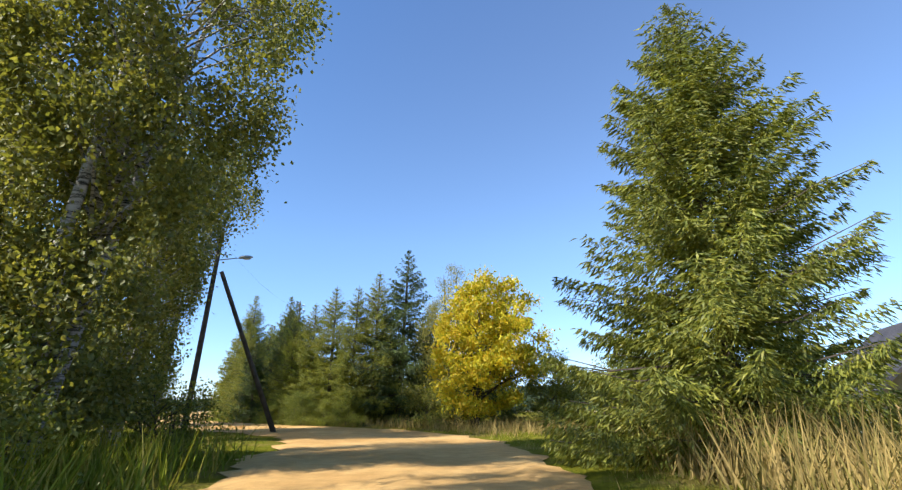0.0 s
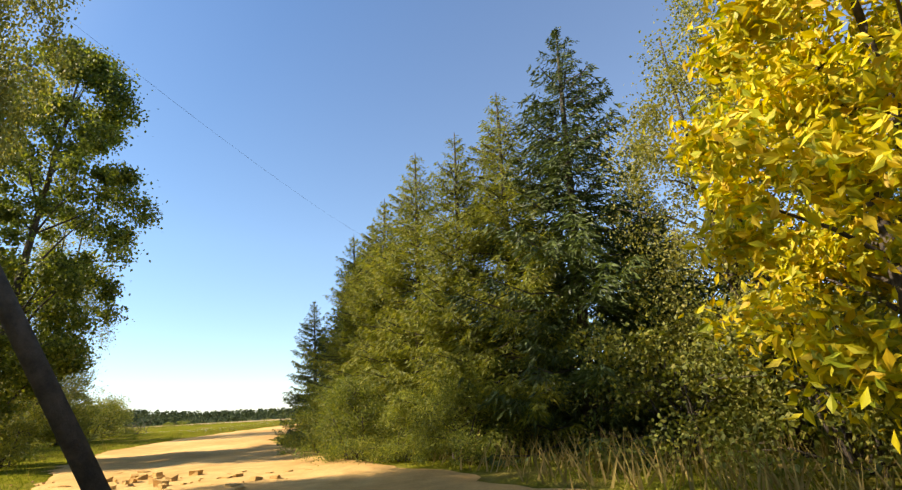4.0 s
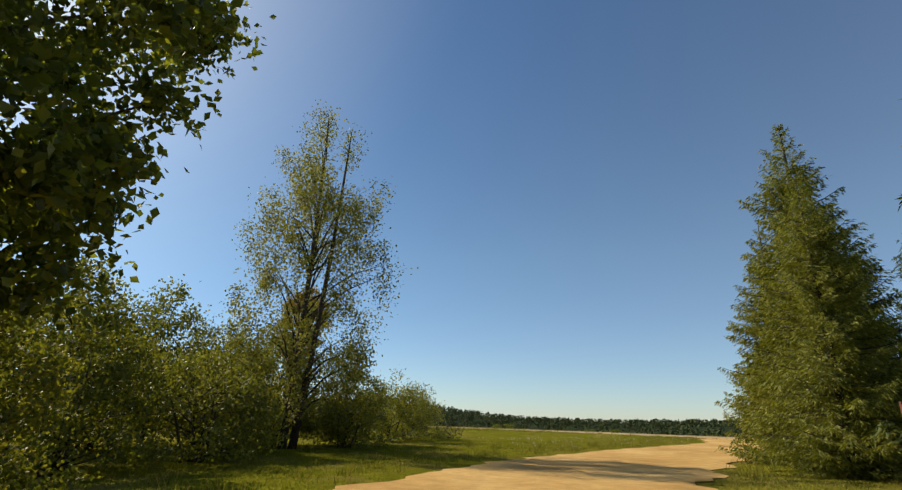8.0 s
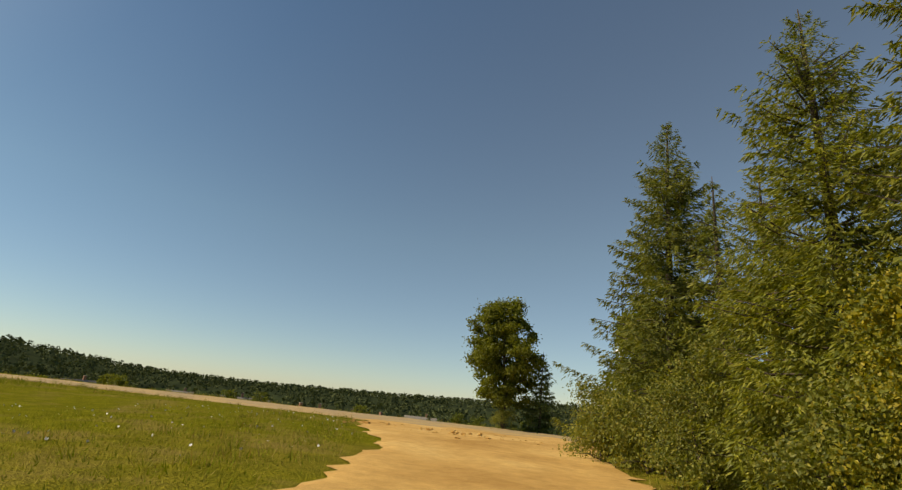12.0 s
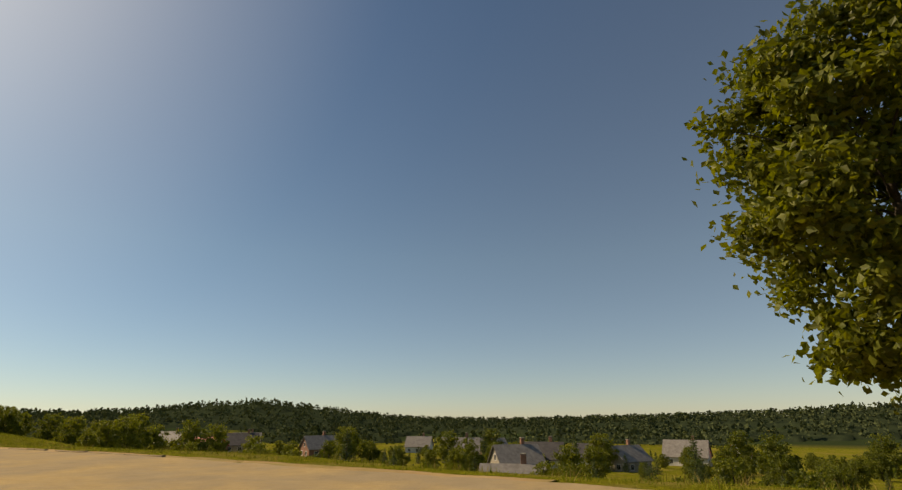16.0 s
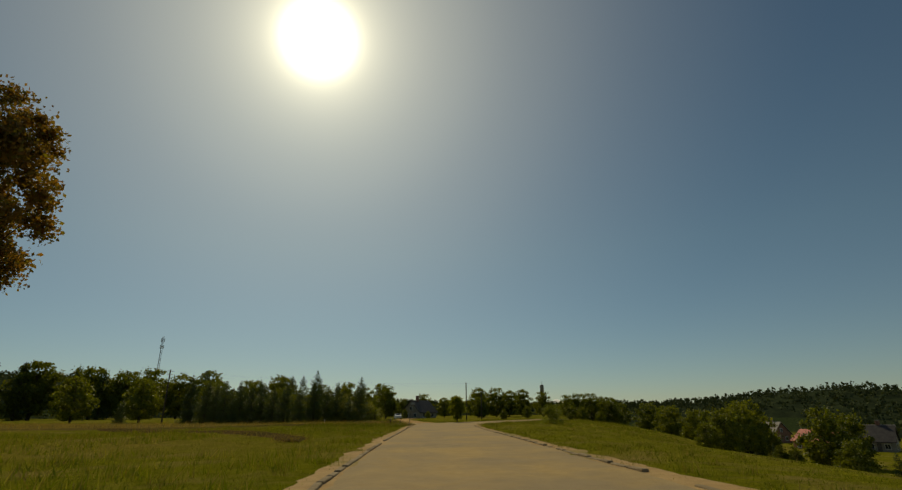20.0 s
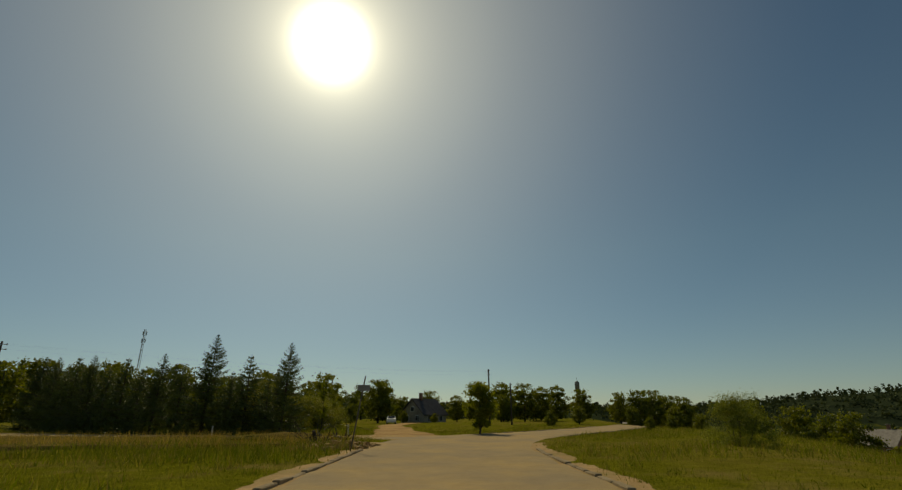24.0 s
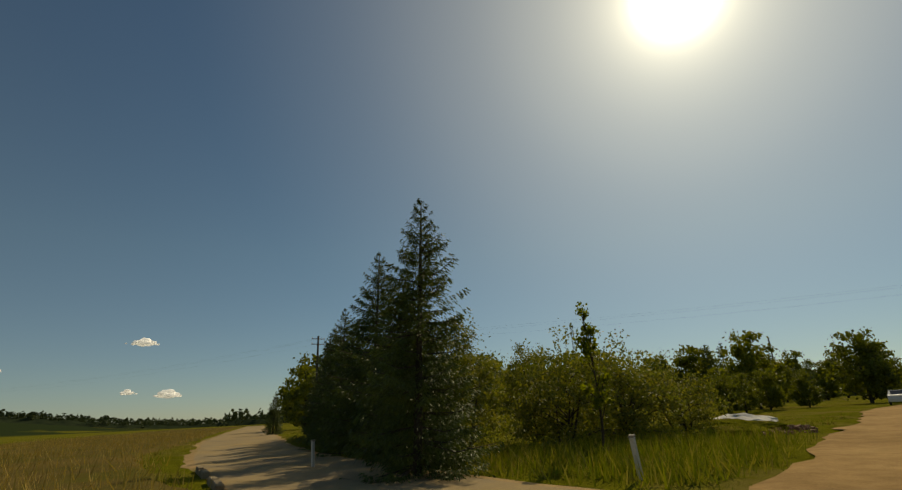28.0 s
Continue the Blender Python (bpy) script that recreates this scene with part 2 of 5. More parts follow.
def ground_build(nt, n, l, b):
    v = coords(nt, False)
    lush = ramp_node(nt, noise_tex(nt, v, 0.05, 4), [(0.30, (0.150, 0.158, 0.016)), (0.52, (0.195, 0.190, 0.022)), (0.74, (0.265, 0.205, 0.055))])
    tuft = ramp_node(nt, noise_tex(nt, v, 1.3, 5, 0.7), [(0.3, (0.62, 0.66, 0.6)), (0.7, (1.1, 1.08, 1.0))])
    fine = noise_tex(nt, v, 14.0, 3, 0.7)
    grain = ramp_node(nt, fine, [(0.3, (0.65, 0.68, 0.6)), (0.7, (1.15, 1.12, 1.1))])
    col = mix_color(nt, 1.0, mix_color(nt, 1.0, lush, tuft, "MULTIPLY"), grain, "MULTIPLY")
    dry = ramp_node(nt, noise_tex(nt, v, 0.33, 5, 0.65), [(0.50, (0.0, 0.0, 0.0)), (0.68, (0.75, 0.75, 0.75))])
    col = mix_color(nt, dry, col, (0.235, 0.175, 0.06))
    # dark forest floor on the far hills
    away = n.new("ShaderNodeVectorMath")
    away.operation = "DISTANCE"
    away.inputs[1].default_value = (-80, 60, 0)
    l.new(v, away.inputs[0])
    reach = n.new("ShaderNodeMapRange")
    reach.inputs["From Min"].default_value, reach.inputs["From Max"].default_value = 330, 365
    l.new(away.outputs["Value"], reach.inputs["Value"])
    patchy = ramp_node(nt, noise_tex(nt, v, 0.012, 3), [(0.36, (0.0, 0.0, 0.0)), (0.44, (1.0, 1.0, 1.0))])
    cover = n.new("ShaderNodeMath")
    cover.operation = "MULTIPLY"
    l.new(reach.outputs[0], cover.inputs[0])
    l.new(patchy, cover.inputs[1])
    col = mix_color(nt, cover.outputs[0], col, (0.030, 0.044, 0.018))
    l.new(col, b.inputs["Base Color"])
    bump(nt, b, fine, 0.9, 0.12)


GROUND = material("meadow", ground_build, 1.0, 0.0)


def sand_build(base, light, damp, pebble=30.0):
    def build(nt, n, l, b):
        v = coords(nt, False)
        big = ramp_node(nt, noise_tex(nt, v, 0.22, 4), [(0.3, damp), (0.5, base), (0.7, light)])
        mid = ramp_node(nt, noise_tex(nt, v, 2.2, 5, 0.7), [(0.3, (0.78, 0.76, 0.74)), (0.65, (1.06, 1.05, 1.04))])
        fine = noise_tex(nt, v, pebble, 3, 0.7)
        grain = ramp_node(nt, fine, [(0.3, (0.80, 0.79, 0.77)), (0.7, (1.07, 1.06, 1.05))])
        l.new(mix_color(nt, 1.0, mix_color(nt, 1.0, big, mid, "MULTIPLY"), grain, "MULTIPLY"), b.inputs["Base Color"])
        bump(nt, b, fine, 0.5, 0.03)
    return build


SAND = material("sandy_dirt", sand_build((0.54, 0.345, 0.130), (0.64, 0.44, 0.185), (0.42, 0.25, 0.088)), 0.97, 0.05)
def paved_build(nt, n, l, b):
    v = coords(nt, False)
    tar = ramp_node(nt, noise_tex(nt, v, 0.9, 5, 0.7), [(0.3, (0.30, 0.232, 0.142)), (0.7, (0.37, 0.29, 0.178))])
    sand = ramp_node(nt, noise_tex(nt, v, 2.4, 5, 0.7), [(0.3, (0.39, 0.275, 0.130)), (0.7, (0.50, 0.36, 0.170))])
    drift = ramp_node(nt, noise_tex(nt, v, 0.28, 6, 0.65), [(0.42, (0.0, 0.0, 0.0)), (0.64, (1.0, 1.0, 1.0))])
    fine = noise_tex(nt, v, 45.0, 3, 0.7)
    grain = ramp_node(nt, fine, [(0.3, (0.78, 0.77, 0.76)), (0.7, (1.08, 1.07, 1.06))])
    l.new(mix_color(nt, 1.0, mix_color(nt, drift, tar, sand), grain, "MULTIPLY"), b.inputs["Base Color"])
    bump(nt, b, fine, 0.5, 0.02)


PAVED = material("sandy_pavement", paved_build, 0.95, 0.05)
SHOULDER = material("sandy_verge", sand_build((0.42, 0.28, 0.13), (0.50, 0.35, 0.17), (0.22, 0.20, 0.05)), 0.95, 0.1)


STRAW_FIELD = material("dry_field", sand_build((0.145, 0.110, 0.038), (0.20, 0.145, 0.05), (0.115, 0.11, 0.025), 18.0), 1.0, 0.0)

TRACK_DIRT = material("track_dirt", sand_build((0.44, 0.28, 0.122), (0.53, 0.355, 0.160), (0.31, 0.195, 0.082), 24.0), 0.97, 0.03)
BROWN_STRIP = material("brown_fallow", sand_build((0.085, 0.060, 0.026), (0.125, 0.085, 0.035), (0.075, 0.065, 0.020), 18.0), 1.0, 0.0)


def cloud_build(nt, n, l, b):
    b.inputs["Base Color"].default_value = (0.9, 0.9, 0.9, 1)
    tr = n.new("ShaderNodeBsdfTranslucent")
    tr.inputs["Color"].default_value = (0.95, 0.95, 0.95, 1)
    mx = n.new("ShaderNodeMixShader")
    mx.inputs[0].default_value = 0.5
    # a weak glow stands in for sunlight scattered inside the cloud
    b.inputs["Emission Color"].default_value = (1, 1, 1, 1)
    b.inputs["Emission Strength"].default_value = 0.5
    l.new(b.outputs[0], mx.inputs[1])
    l.new(tr.outputs[0], mx.inputs[2])
    l.new(mx.outputs[0], n["Material Output"].inputs["Surface"])


CLOUD = material("cloud", cloud_build, 1.0, 0.0)


def birch_bark_build(nt, n, l, b):
    v = coords(nt)
    mp = n.new("ShaderNodeMapping")
    mp.inputs["Scale"].default_value = (1.5, 1.5, 9.0)
    l.new(v, mp.inputs["Vector"])
    marks = ramp_node(nt, noise_tex(nt, mp.outputs[0], 1.6, 5, 0.7), [(0.42, (0.03, 0.028, 0.025)), (0.52, (0.34, 0.32, 0.29)), (0.8, (0.50, 0.47, 0.43))])
    l.new(marks, b.inputs["Base Color"])


BIRCH_BARK = material("birch_bark", birch_bark_build, 0.8, 0.2)


# ---- building helpers ----
def mesh_from(name, verts, faces, mat, smooth=False):
    me = bpy.data.meshes.new(name)
    me.from_pydata(verts if isinstance(verts, list) else verts.tolist(), [], faces if isinstance(faces, list) else faces.tolist())
    me.materials.append(mat)
    if smooth:
        me.polygons.foreach_set("use_smooth", [True] * len(me.polygons))
    me.update()
    return me


def empty(name, m=None):
    ob = new(name)
    if m is not None:
        ob.matrix_world = m
    return ob


def part(name, me, mat, parent, label="", m=None):
    """Links a mesh or a bmesh as one mesh object under a thing or a part."""
    if isinstance(me, bmesh.types.BMesh):
        data = bpy.data.meshes.new(name)
        me.to_mesh(data)
        me.free()
        data.materials.append(mat)
        me = data
    ob = new(name, me)
    ob.parent = parent
    if m is not None:
        ob.matrix_basis = m
    if label:
        ob["label"] = label
    return ob


def box_bm(sx, sy, sz, at=(0, 0, 0), bevel=0.0, turn=None):
    bm = bmesh.new()
    bmesh.ops.create_cube(bm, size=1)
    bmesh.ops.scale(bm, vec=(sx, sy, sz), verts=bm.verts)
    if bevel:
        bmesh.ops.bevel(bm, geom=list(bm.edges), offset=bevel, segments=1, affect="EDGES")
    if turn is not None:
        bmesh.ops.transform(bm, matrix=turn, verts=bm.verts)
    bmesh.ops.translate(bm, vec=at, verts=bm.verts)
    return bm


def tube_data(points, radii, sides=7):
    """Verts and faces of a round tapered tube along points."""
    verts, faces = [], []
    prev = None
    for i, p in enumerate(points):
        p = Vector(p)
        d = (Vector(points[min(i + 1, len(points) - 1)]) - Vector(points[max(i - 1, 0)])).normalized()
        a = d.orthogonal().normalized() if prev is None else (prev - d * prev.dot(d)).normalized()
        prev = a
        b = d.cross(a)
        for k in range(sides):
            u = 2 * math.pi * k / sides
            verts.append(tuple(p + (a * math.cos(u) + b * math.sin(u)) * radii[i]))
        if i:
            o = (i - 1) * sides
            for k in range(sides):
                k2 = (k + 1) % sides
                faces.append((o + k, o + k2, o + sides + k2, o + sides + k))
    faces.append(tuple(reversed(range(sides))))
    n = len(points)
    faces.append(tuple((n - 1) * sides + k for k in range(sides)))
    return verts, faces


def tube_mesh(name, points, radii, mat, sides=7):
    v, f = tube_data(points, radii, sides)
    return mesh_from(name, v, f, mat, True)


def join_data(parts):
    verts, faces = [], []
    for v, f in parts:
        o = len(verts)
        verts += v
        faces += [tuple(i + o for i in q) for q in f]
    return verts, faces


def leaf_cloud(centers, sizes, rng, aspect=0.6, axis=None, droop=0.0, bend=0.25):
    """Kite-shaped folded leaves: one four-cornered face each, at the given places, turned at random or along axis."""
    n = len(centers)
    if axis is None:
        axis = rng.normal(size=(n, 3))
        axis[:, 2] -= droop
    axis = axis / (np.linalg.norm(axis, axis=1)[:, None] + 1e-9)
    other = rng.normal(size=(n, 3))
    side = np.cross(axis, other)
    side /= (np.linalg.norm(side, axis=1)[:, None] + 1e-9)
    up = np.cross(axis, side)
    s = np.asarray(sizes)[:, None]
    base, tip = centers - axis * s * 0.5, centers + axis * s * 0.5
    mid = centers - axis * s * 0.06 + up * s * bend * 0.3
    quad = np.stack([base, mid + side * s * aspect * 0.5, tip, mid - side * s * aspect * 0.5], axis=1).reshape(-1, 3)
    faces = np.arange(4 * n).reshape(n, 4)
    return quad, faces


# ---- ground ----
def smooth(a, b, v):
    u = min(1.0, max(0.0, (v - a) / (b - a)))
    return u * u * (3 - 2 * u)


EDGE_X, EDGE_Y = [-400, -200, -150, -120, -60, -46, -37, -15, 60, 300], [88, 88, 92, 86, 95, 96.4, 98.2, 101.5, 108, 120]
# centre lines of the roads: x, y, half width
LANE = [(-0.4, -30, 3.0), (0, 0, 3.0), (-0.3, 6, 3.0), (-1.1, 12, 3.4), (-1.8, 17, 3.8), (-3.4, 23.0, 3.6), (-8.0, 28.0, 3.6), (-13.0, 32.0, 3.4),
        (-20.6, 38.6, 3.5), (-25.6, 46.5, 3.2), (-28.8, 56, 3.1), (-31.2, 66, 3.0), (-33.4, 76, 3.6), (-35.4, 83, 5.5), (-38, 90, 6.0)]
WEST = [(40, 97.5, 3.6), (-10, 96, 3.6), (-24, 95.4, 3.8), (-36, 93.2, 4.4), (-48, 91.2, 4.0), (-57, 90.0, 3.6), (-66, 88.2, 3.5), (-79, 85.0, 3.5),
        (-95, 81.3, 3.5), (-112, 77.5, 3.4), (-126, 74.6, 3.6), (-133, 73.6, 4.3), (-139.5, 74.4, 4.2), (-147, 77.6, 3.4), (-158, 81.6, 3.3), (-170, 85.4, 3.3), (-182, 88.6, 3.3), (-196, 92, 3.3)]
SOUTH = [(-138.8, 73.5, 3.3), (-138.4, 67, 2.8), (-138.0, 60, 2.4), (-138.2, 48, 2.4), (-139.8, 34, 2.6), (-142.4, 18, 3.1), (-152, -35, 3.1), (-176, -160, 3.1)]
DIRT = [(-139.0, 69.0, 2.6), (-145.6, 66.6, 2.2), (-153, 63.4, 2.0), (-165, 59.6, 1.9), (-185, 52.5, 1.8), (-215, 47.5, 1.8)]
STRIP = [(-89, 74.2, 0.6), (-95, 70.6, 1.8), (-101, 63, 2.6), (-107, 52.5, 3.2), (-113, 41, 3.0), (-120, 30, 0.8)]
FIELD = [(-130.6, 66.8, 3.6), (-128.6, 60, 6.8), (-125.4, 50, 9.8), (-122.2, 36, 13.5), (-125, 18, 14), (-134, -35, 14), (-158, -160, 14)]


def resample(line, step):
    pts = [Vector((x, y, w)) for x, y, w in line]
    out = []
    n = len(pts)
    for i in range(n - 1):
        p0, p1, p2, p3 = pts[max(i - 1, 0)], pts[i], pts[i + 1], pts[min(i + 2, n - 1)]
        k = max(1, int((p2 - p1).length / step))
        for j in range(k):
            t = j / k
            out.append(0.5 * ((2 * p1) + (p2 - p0) * t + (2 * p0 - 5 * p1 + 4 * p2 - p3) * t * t + (3 * p1 - p0 - 3 * p2 + p3) * t ** 3))
    out.append(pts[-1])
    return out


LINES = {"lane": resample(LANE, 0.4), "west": resample(WEST, 0.6), "south": resample(SOUTH, 1.5), "dirt": resample(DIRT, 1.0)}
LINES_FIELD = {"strip": resample(STRIP, 1.0), "field": resample(FIELD, 1.5)}
ROAD_PTS = np.array([(p.x, p.y, p.z) for k in LINES for p in LINES[k]])


def road_gap(x, y):
    """Metres from the edge of the nearest road (negative on it)."""
    return float((np.hypot(ROAD_PTS[:, 0] - x, ROAD_PTS[:, 1] - y) - ROAD_PTS[:, 2]).min())


# height of the wooded skyline in degrees by bearing, turned left from +y
SKY_B = [-180, -174, -169, -150, -100, -60, -20, 8, 20, 35, 43, 50, 55, 60, 66, 71, 76, 87, 100, 116, 125, 132, 136, 142, 150, 162, 170, 176, 180]
SKY_E = [1.7, 2.5, 3.3, 3.0, 1.5, 1.5, 3.0, 1.4, 1.0, 0.8, 0.9, 1.5, 2.1, 2.8, 2.8, 2.0, 1.4, 1.3, 1.6, 2.6, 3.1, 4.0, 4.4, 4.6, 3.2, 0.9, 0.7, 1.1, 1.7]


def broad_z(x, y):
    v = y - np.interp(x, EDGE_X, EDGE_Y)
    z = -8.5 * smooth(-2, 46, v) - 4.0 * smooth(52, 200, v)
    r = math.hypot(x + 80, y - 60)
    if r > 330:
        b = math.degrees(math.atan2(-(x + 80), y - 60))
        skyline = np.interp(b, SKY_B, SKY_E)
        top = 600 * math.tan(radians(skyline)) - 9.5
        z += (top + 10 * smooth(0, 40, v)) * smooth(330, 620, r) * (0.92 + 0.25 * noise.noise((x * 0.006, y * 0.006, 0)))
    return float(z)


def ground_z(x, y, gap=None):
    z = broad_z(x, y)
    if -330 < x < 90 and -140 < y < 330:
        g = road_gap(x, y) if gap is None else gap
        k = smooth(0.3, 7, g)
        z += k * (0.22 * noise.noise((x * 0.07, y * 0.07, 3)) + 0.07 * noise.noise((x * 0.5, y * 0.5, 5)))
        z -= 0.06 * (1 - smooth(-0.9, -0.3, g))
        z += 0.05 * smooth(0, 1.5, g)
    return z


def build_ground():
    def axis(lo, hi, step, far):
        core = list(np.arange(lo, hi + 0.01, step))
        out, d = [], step
        p = hi
        while p < far:
            d *= 1.35
            p += d
            out.append(p)
        inn, d, p = [], step, lo
        while p > -far:
            d *= 1.35
            p -= d
            inn.append(p)
        return inn[::-1] + core + out
    xs, ys = axis(-240, 45, 1.6, 2600), axis(-60, 190, 1.6, 2600)
    verts = [(x, y, ground_z(x, y)) for y in ys for x in xs]
    w = len(xs)
    faces = [(j * w + i, j * w + i + 1, (j + 1) * w + i + 1, (j + 1) * w + i) for j in range(len(ys) - 1) for i in range(w - 1)]
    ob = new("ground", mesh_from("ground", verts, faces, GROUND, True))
    tagged(ob, "green meadow ground with worn dry patches", "ground", kind="structure")


def build_road(name, key, mat, label, lift, fray):
    pts = LINES[key] if key in LINES else LINES_FIELD[key]
    cross = [-1, -0.85, -0.6, -0.3, 0, 0.3, 0.6, 0.85, 1]
    if key in LINES_FIELD:
        cross = list(np.linspace(-1, 1, 5 if key == "strip" else 25))
    verts, faces = [], []
    for i, p in enumerate(pts):
        d = pts[min(i + 1, len(pts) - 1)] - pts[max(i - 1, 0)]
        s = Vector((d.y, -d.x)).normalized()
        for c in cross:
            wob = fray * 0.45 * noise.noise((p.x * 5.1, p.y * 5.1, 4 + c)) + fray * noise.noise((p.x * 0.45, p.y * 0.45, 7 + c)) + 0.5 * fray * noise.noise((p.x * 1.7, p.y * 1.7, 2 + c)) if abs(c) == 1 else 0
            wd = p.z * c + (wob if c > 0 else -wob)
            x, y = p.x + s.x * wd, p.y + s.y * wd
            up = lift - (0.05 * (1 - min(1.0, i / 6.0)) if key == "dirt" else 0)
            z = (ground_z(x, y) if key in LINES_FIELD else broad_z(x, y)) + up + 0.03 * noise.noise((x * 0.6, y * 0.6, 1)) - (0.035 if 0.2 < abs(c) < 0.65 else 0) - ((0.35 if key in LINES_FIELD else 0.05) if abs(c) == 1 else 0)
            verts.append((x, y, z))
    w = len(cross)
    for i in range(len(pts) - 1):
        for j in range(w - 1):
            a = i * w + j
            faces.append((a, a + 1, a + w + 1, a + w))
    ob = new(name, mesh_from(name, verts, faces, mat, True))
    if ob.data.polygons[0].normal.z < 0:
        ob.data.flip_normals()
    return tagged(ob, label, "road", kind="structure")


build_ground()
for key, extra in (("west", 1.3), ("south", 0.4)):
    LINES[key + "_verge"] = [Vector((p.x, p.y, p.z + extra)) for p in LINES[key] if key != "west" or -132 < p.x < -44]
build_road("pavement_1", "west_verge", SHOULDER, "sandy worn verge along the street", 0.035, 1.0)
build_road("pavement_2", "south_verge", SHOULDER, "sandy worn verge along the side street", 0.03, 1.0)
LANE_SET = [("field_strip", "strip", "strip of dry brown grass in the meadow", 0.12), ("field", "field", "field of dry straw-coloured grass beside the street", 0.12)]
for nm, key, lab, up in LANE_SET:
    build_road(nm, key, BROWN_STRIP if key == "strip" else STRAW_FIELD, lab, up, 1.4)["category"] = "field"
build_road("road_1", "lane", SAND, "pale sandy dirt lane with wheel ruts", 0.075, 0.7)
build_road("road_2", "west", PAVED, "sand-dusted worn pavement with kerbs", 0.065, 0.25)
build_road("road_3", "south", PAVED, "worn side street dusted with sand", 0.052, 0.3)
build_road("road_4", "dirt", TRACK_DIRT, "rutted reddish dirt track through grass", 0.085, 0.5)


def build_kerbs():
    stone = bpy.data.meshes.new("kerb_stone")
    bm = box_bm(0.96, 0.17, 0.26, (0, 0, 0), 0.02)
    bm.to_mesh(stone)
    bm.free()
    stone.materials.append(KERB_STONE)
    rng = random.Random(5)
    for side, name in ((1, "kerb_1"), (-1, "kerb_2")):
        root = tagged(empty(name), "row of worn half-buried concrete kerb stones", "kerb", kind="structure")
        pts = [p for p in resample(WEST, 1.0) if -126.5 < p.x < -60 or -176 < p.x < -144]
        for i, p in enumerate(pts[:-1]):
            if rng.random() < 0.07:
                continue
            d = pts[i + 1] - p
            if d.length > 3:
                continue
            s = Vector((d.y, -d.x)).normalized() * side
            x, y = p.x + s.x * (p.z + 0.12), p.y + s.y * (p.z + 0.12)
            part("kerb_stone", stone, None, root, "", pose(x, y, broad_z(x, y) - 0.06 + rng.uniform(-0.025, 0.02), rng.uniform(-3, 3), rng.uniform(-2, 2), math.degrees(math.atan2(d.y, d.x)) + rng.uniform(-1.5, 1.5)))


def build_corner_kerb():
    """The kerb that rounds the corner from the street into the side street."""
    stone = bpy.data.meshes.new("kerb_stone")
    bm = box_bm(0.94, 0.18, 0.30, (0, 0, 0), 0.025)
    bm.to_mesh(stone)
    bm.free()
    stone.materials.append(KERB_STONE)
    rng = random.Random(15)
    root = tagged(empty("kerb_3"), "worn concrete kerb rounding the street corner", "kerb", kind="structure")
    line = resample([(-126.4, 70.4, 0), (-128.6, 69.0, 0), (-131.4, 68.0, 0), (-133.8, 67.4, 0), (-135.2, 65.4, 0), (-135.5, 60, 0), (-135.7, 52, 0)], 0.97)
    for a, b in zip(line, line[1:]):
        if rng.random() < 0.08:
            continue
        d, c = b - a, (a + b) / 2
        part("kerb_stone", stone, None, root, "", pose(c.x, c.y, broad_z(c.x, c.y) + 0.02 + rng.uniform(-0.04, 0.02), rng.uniform(-3, 3), rng.uniform(-2, 2), math.degrees(math.atan2(d.y, d.x)) + rng.uniform(-2, 2)))


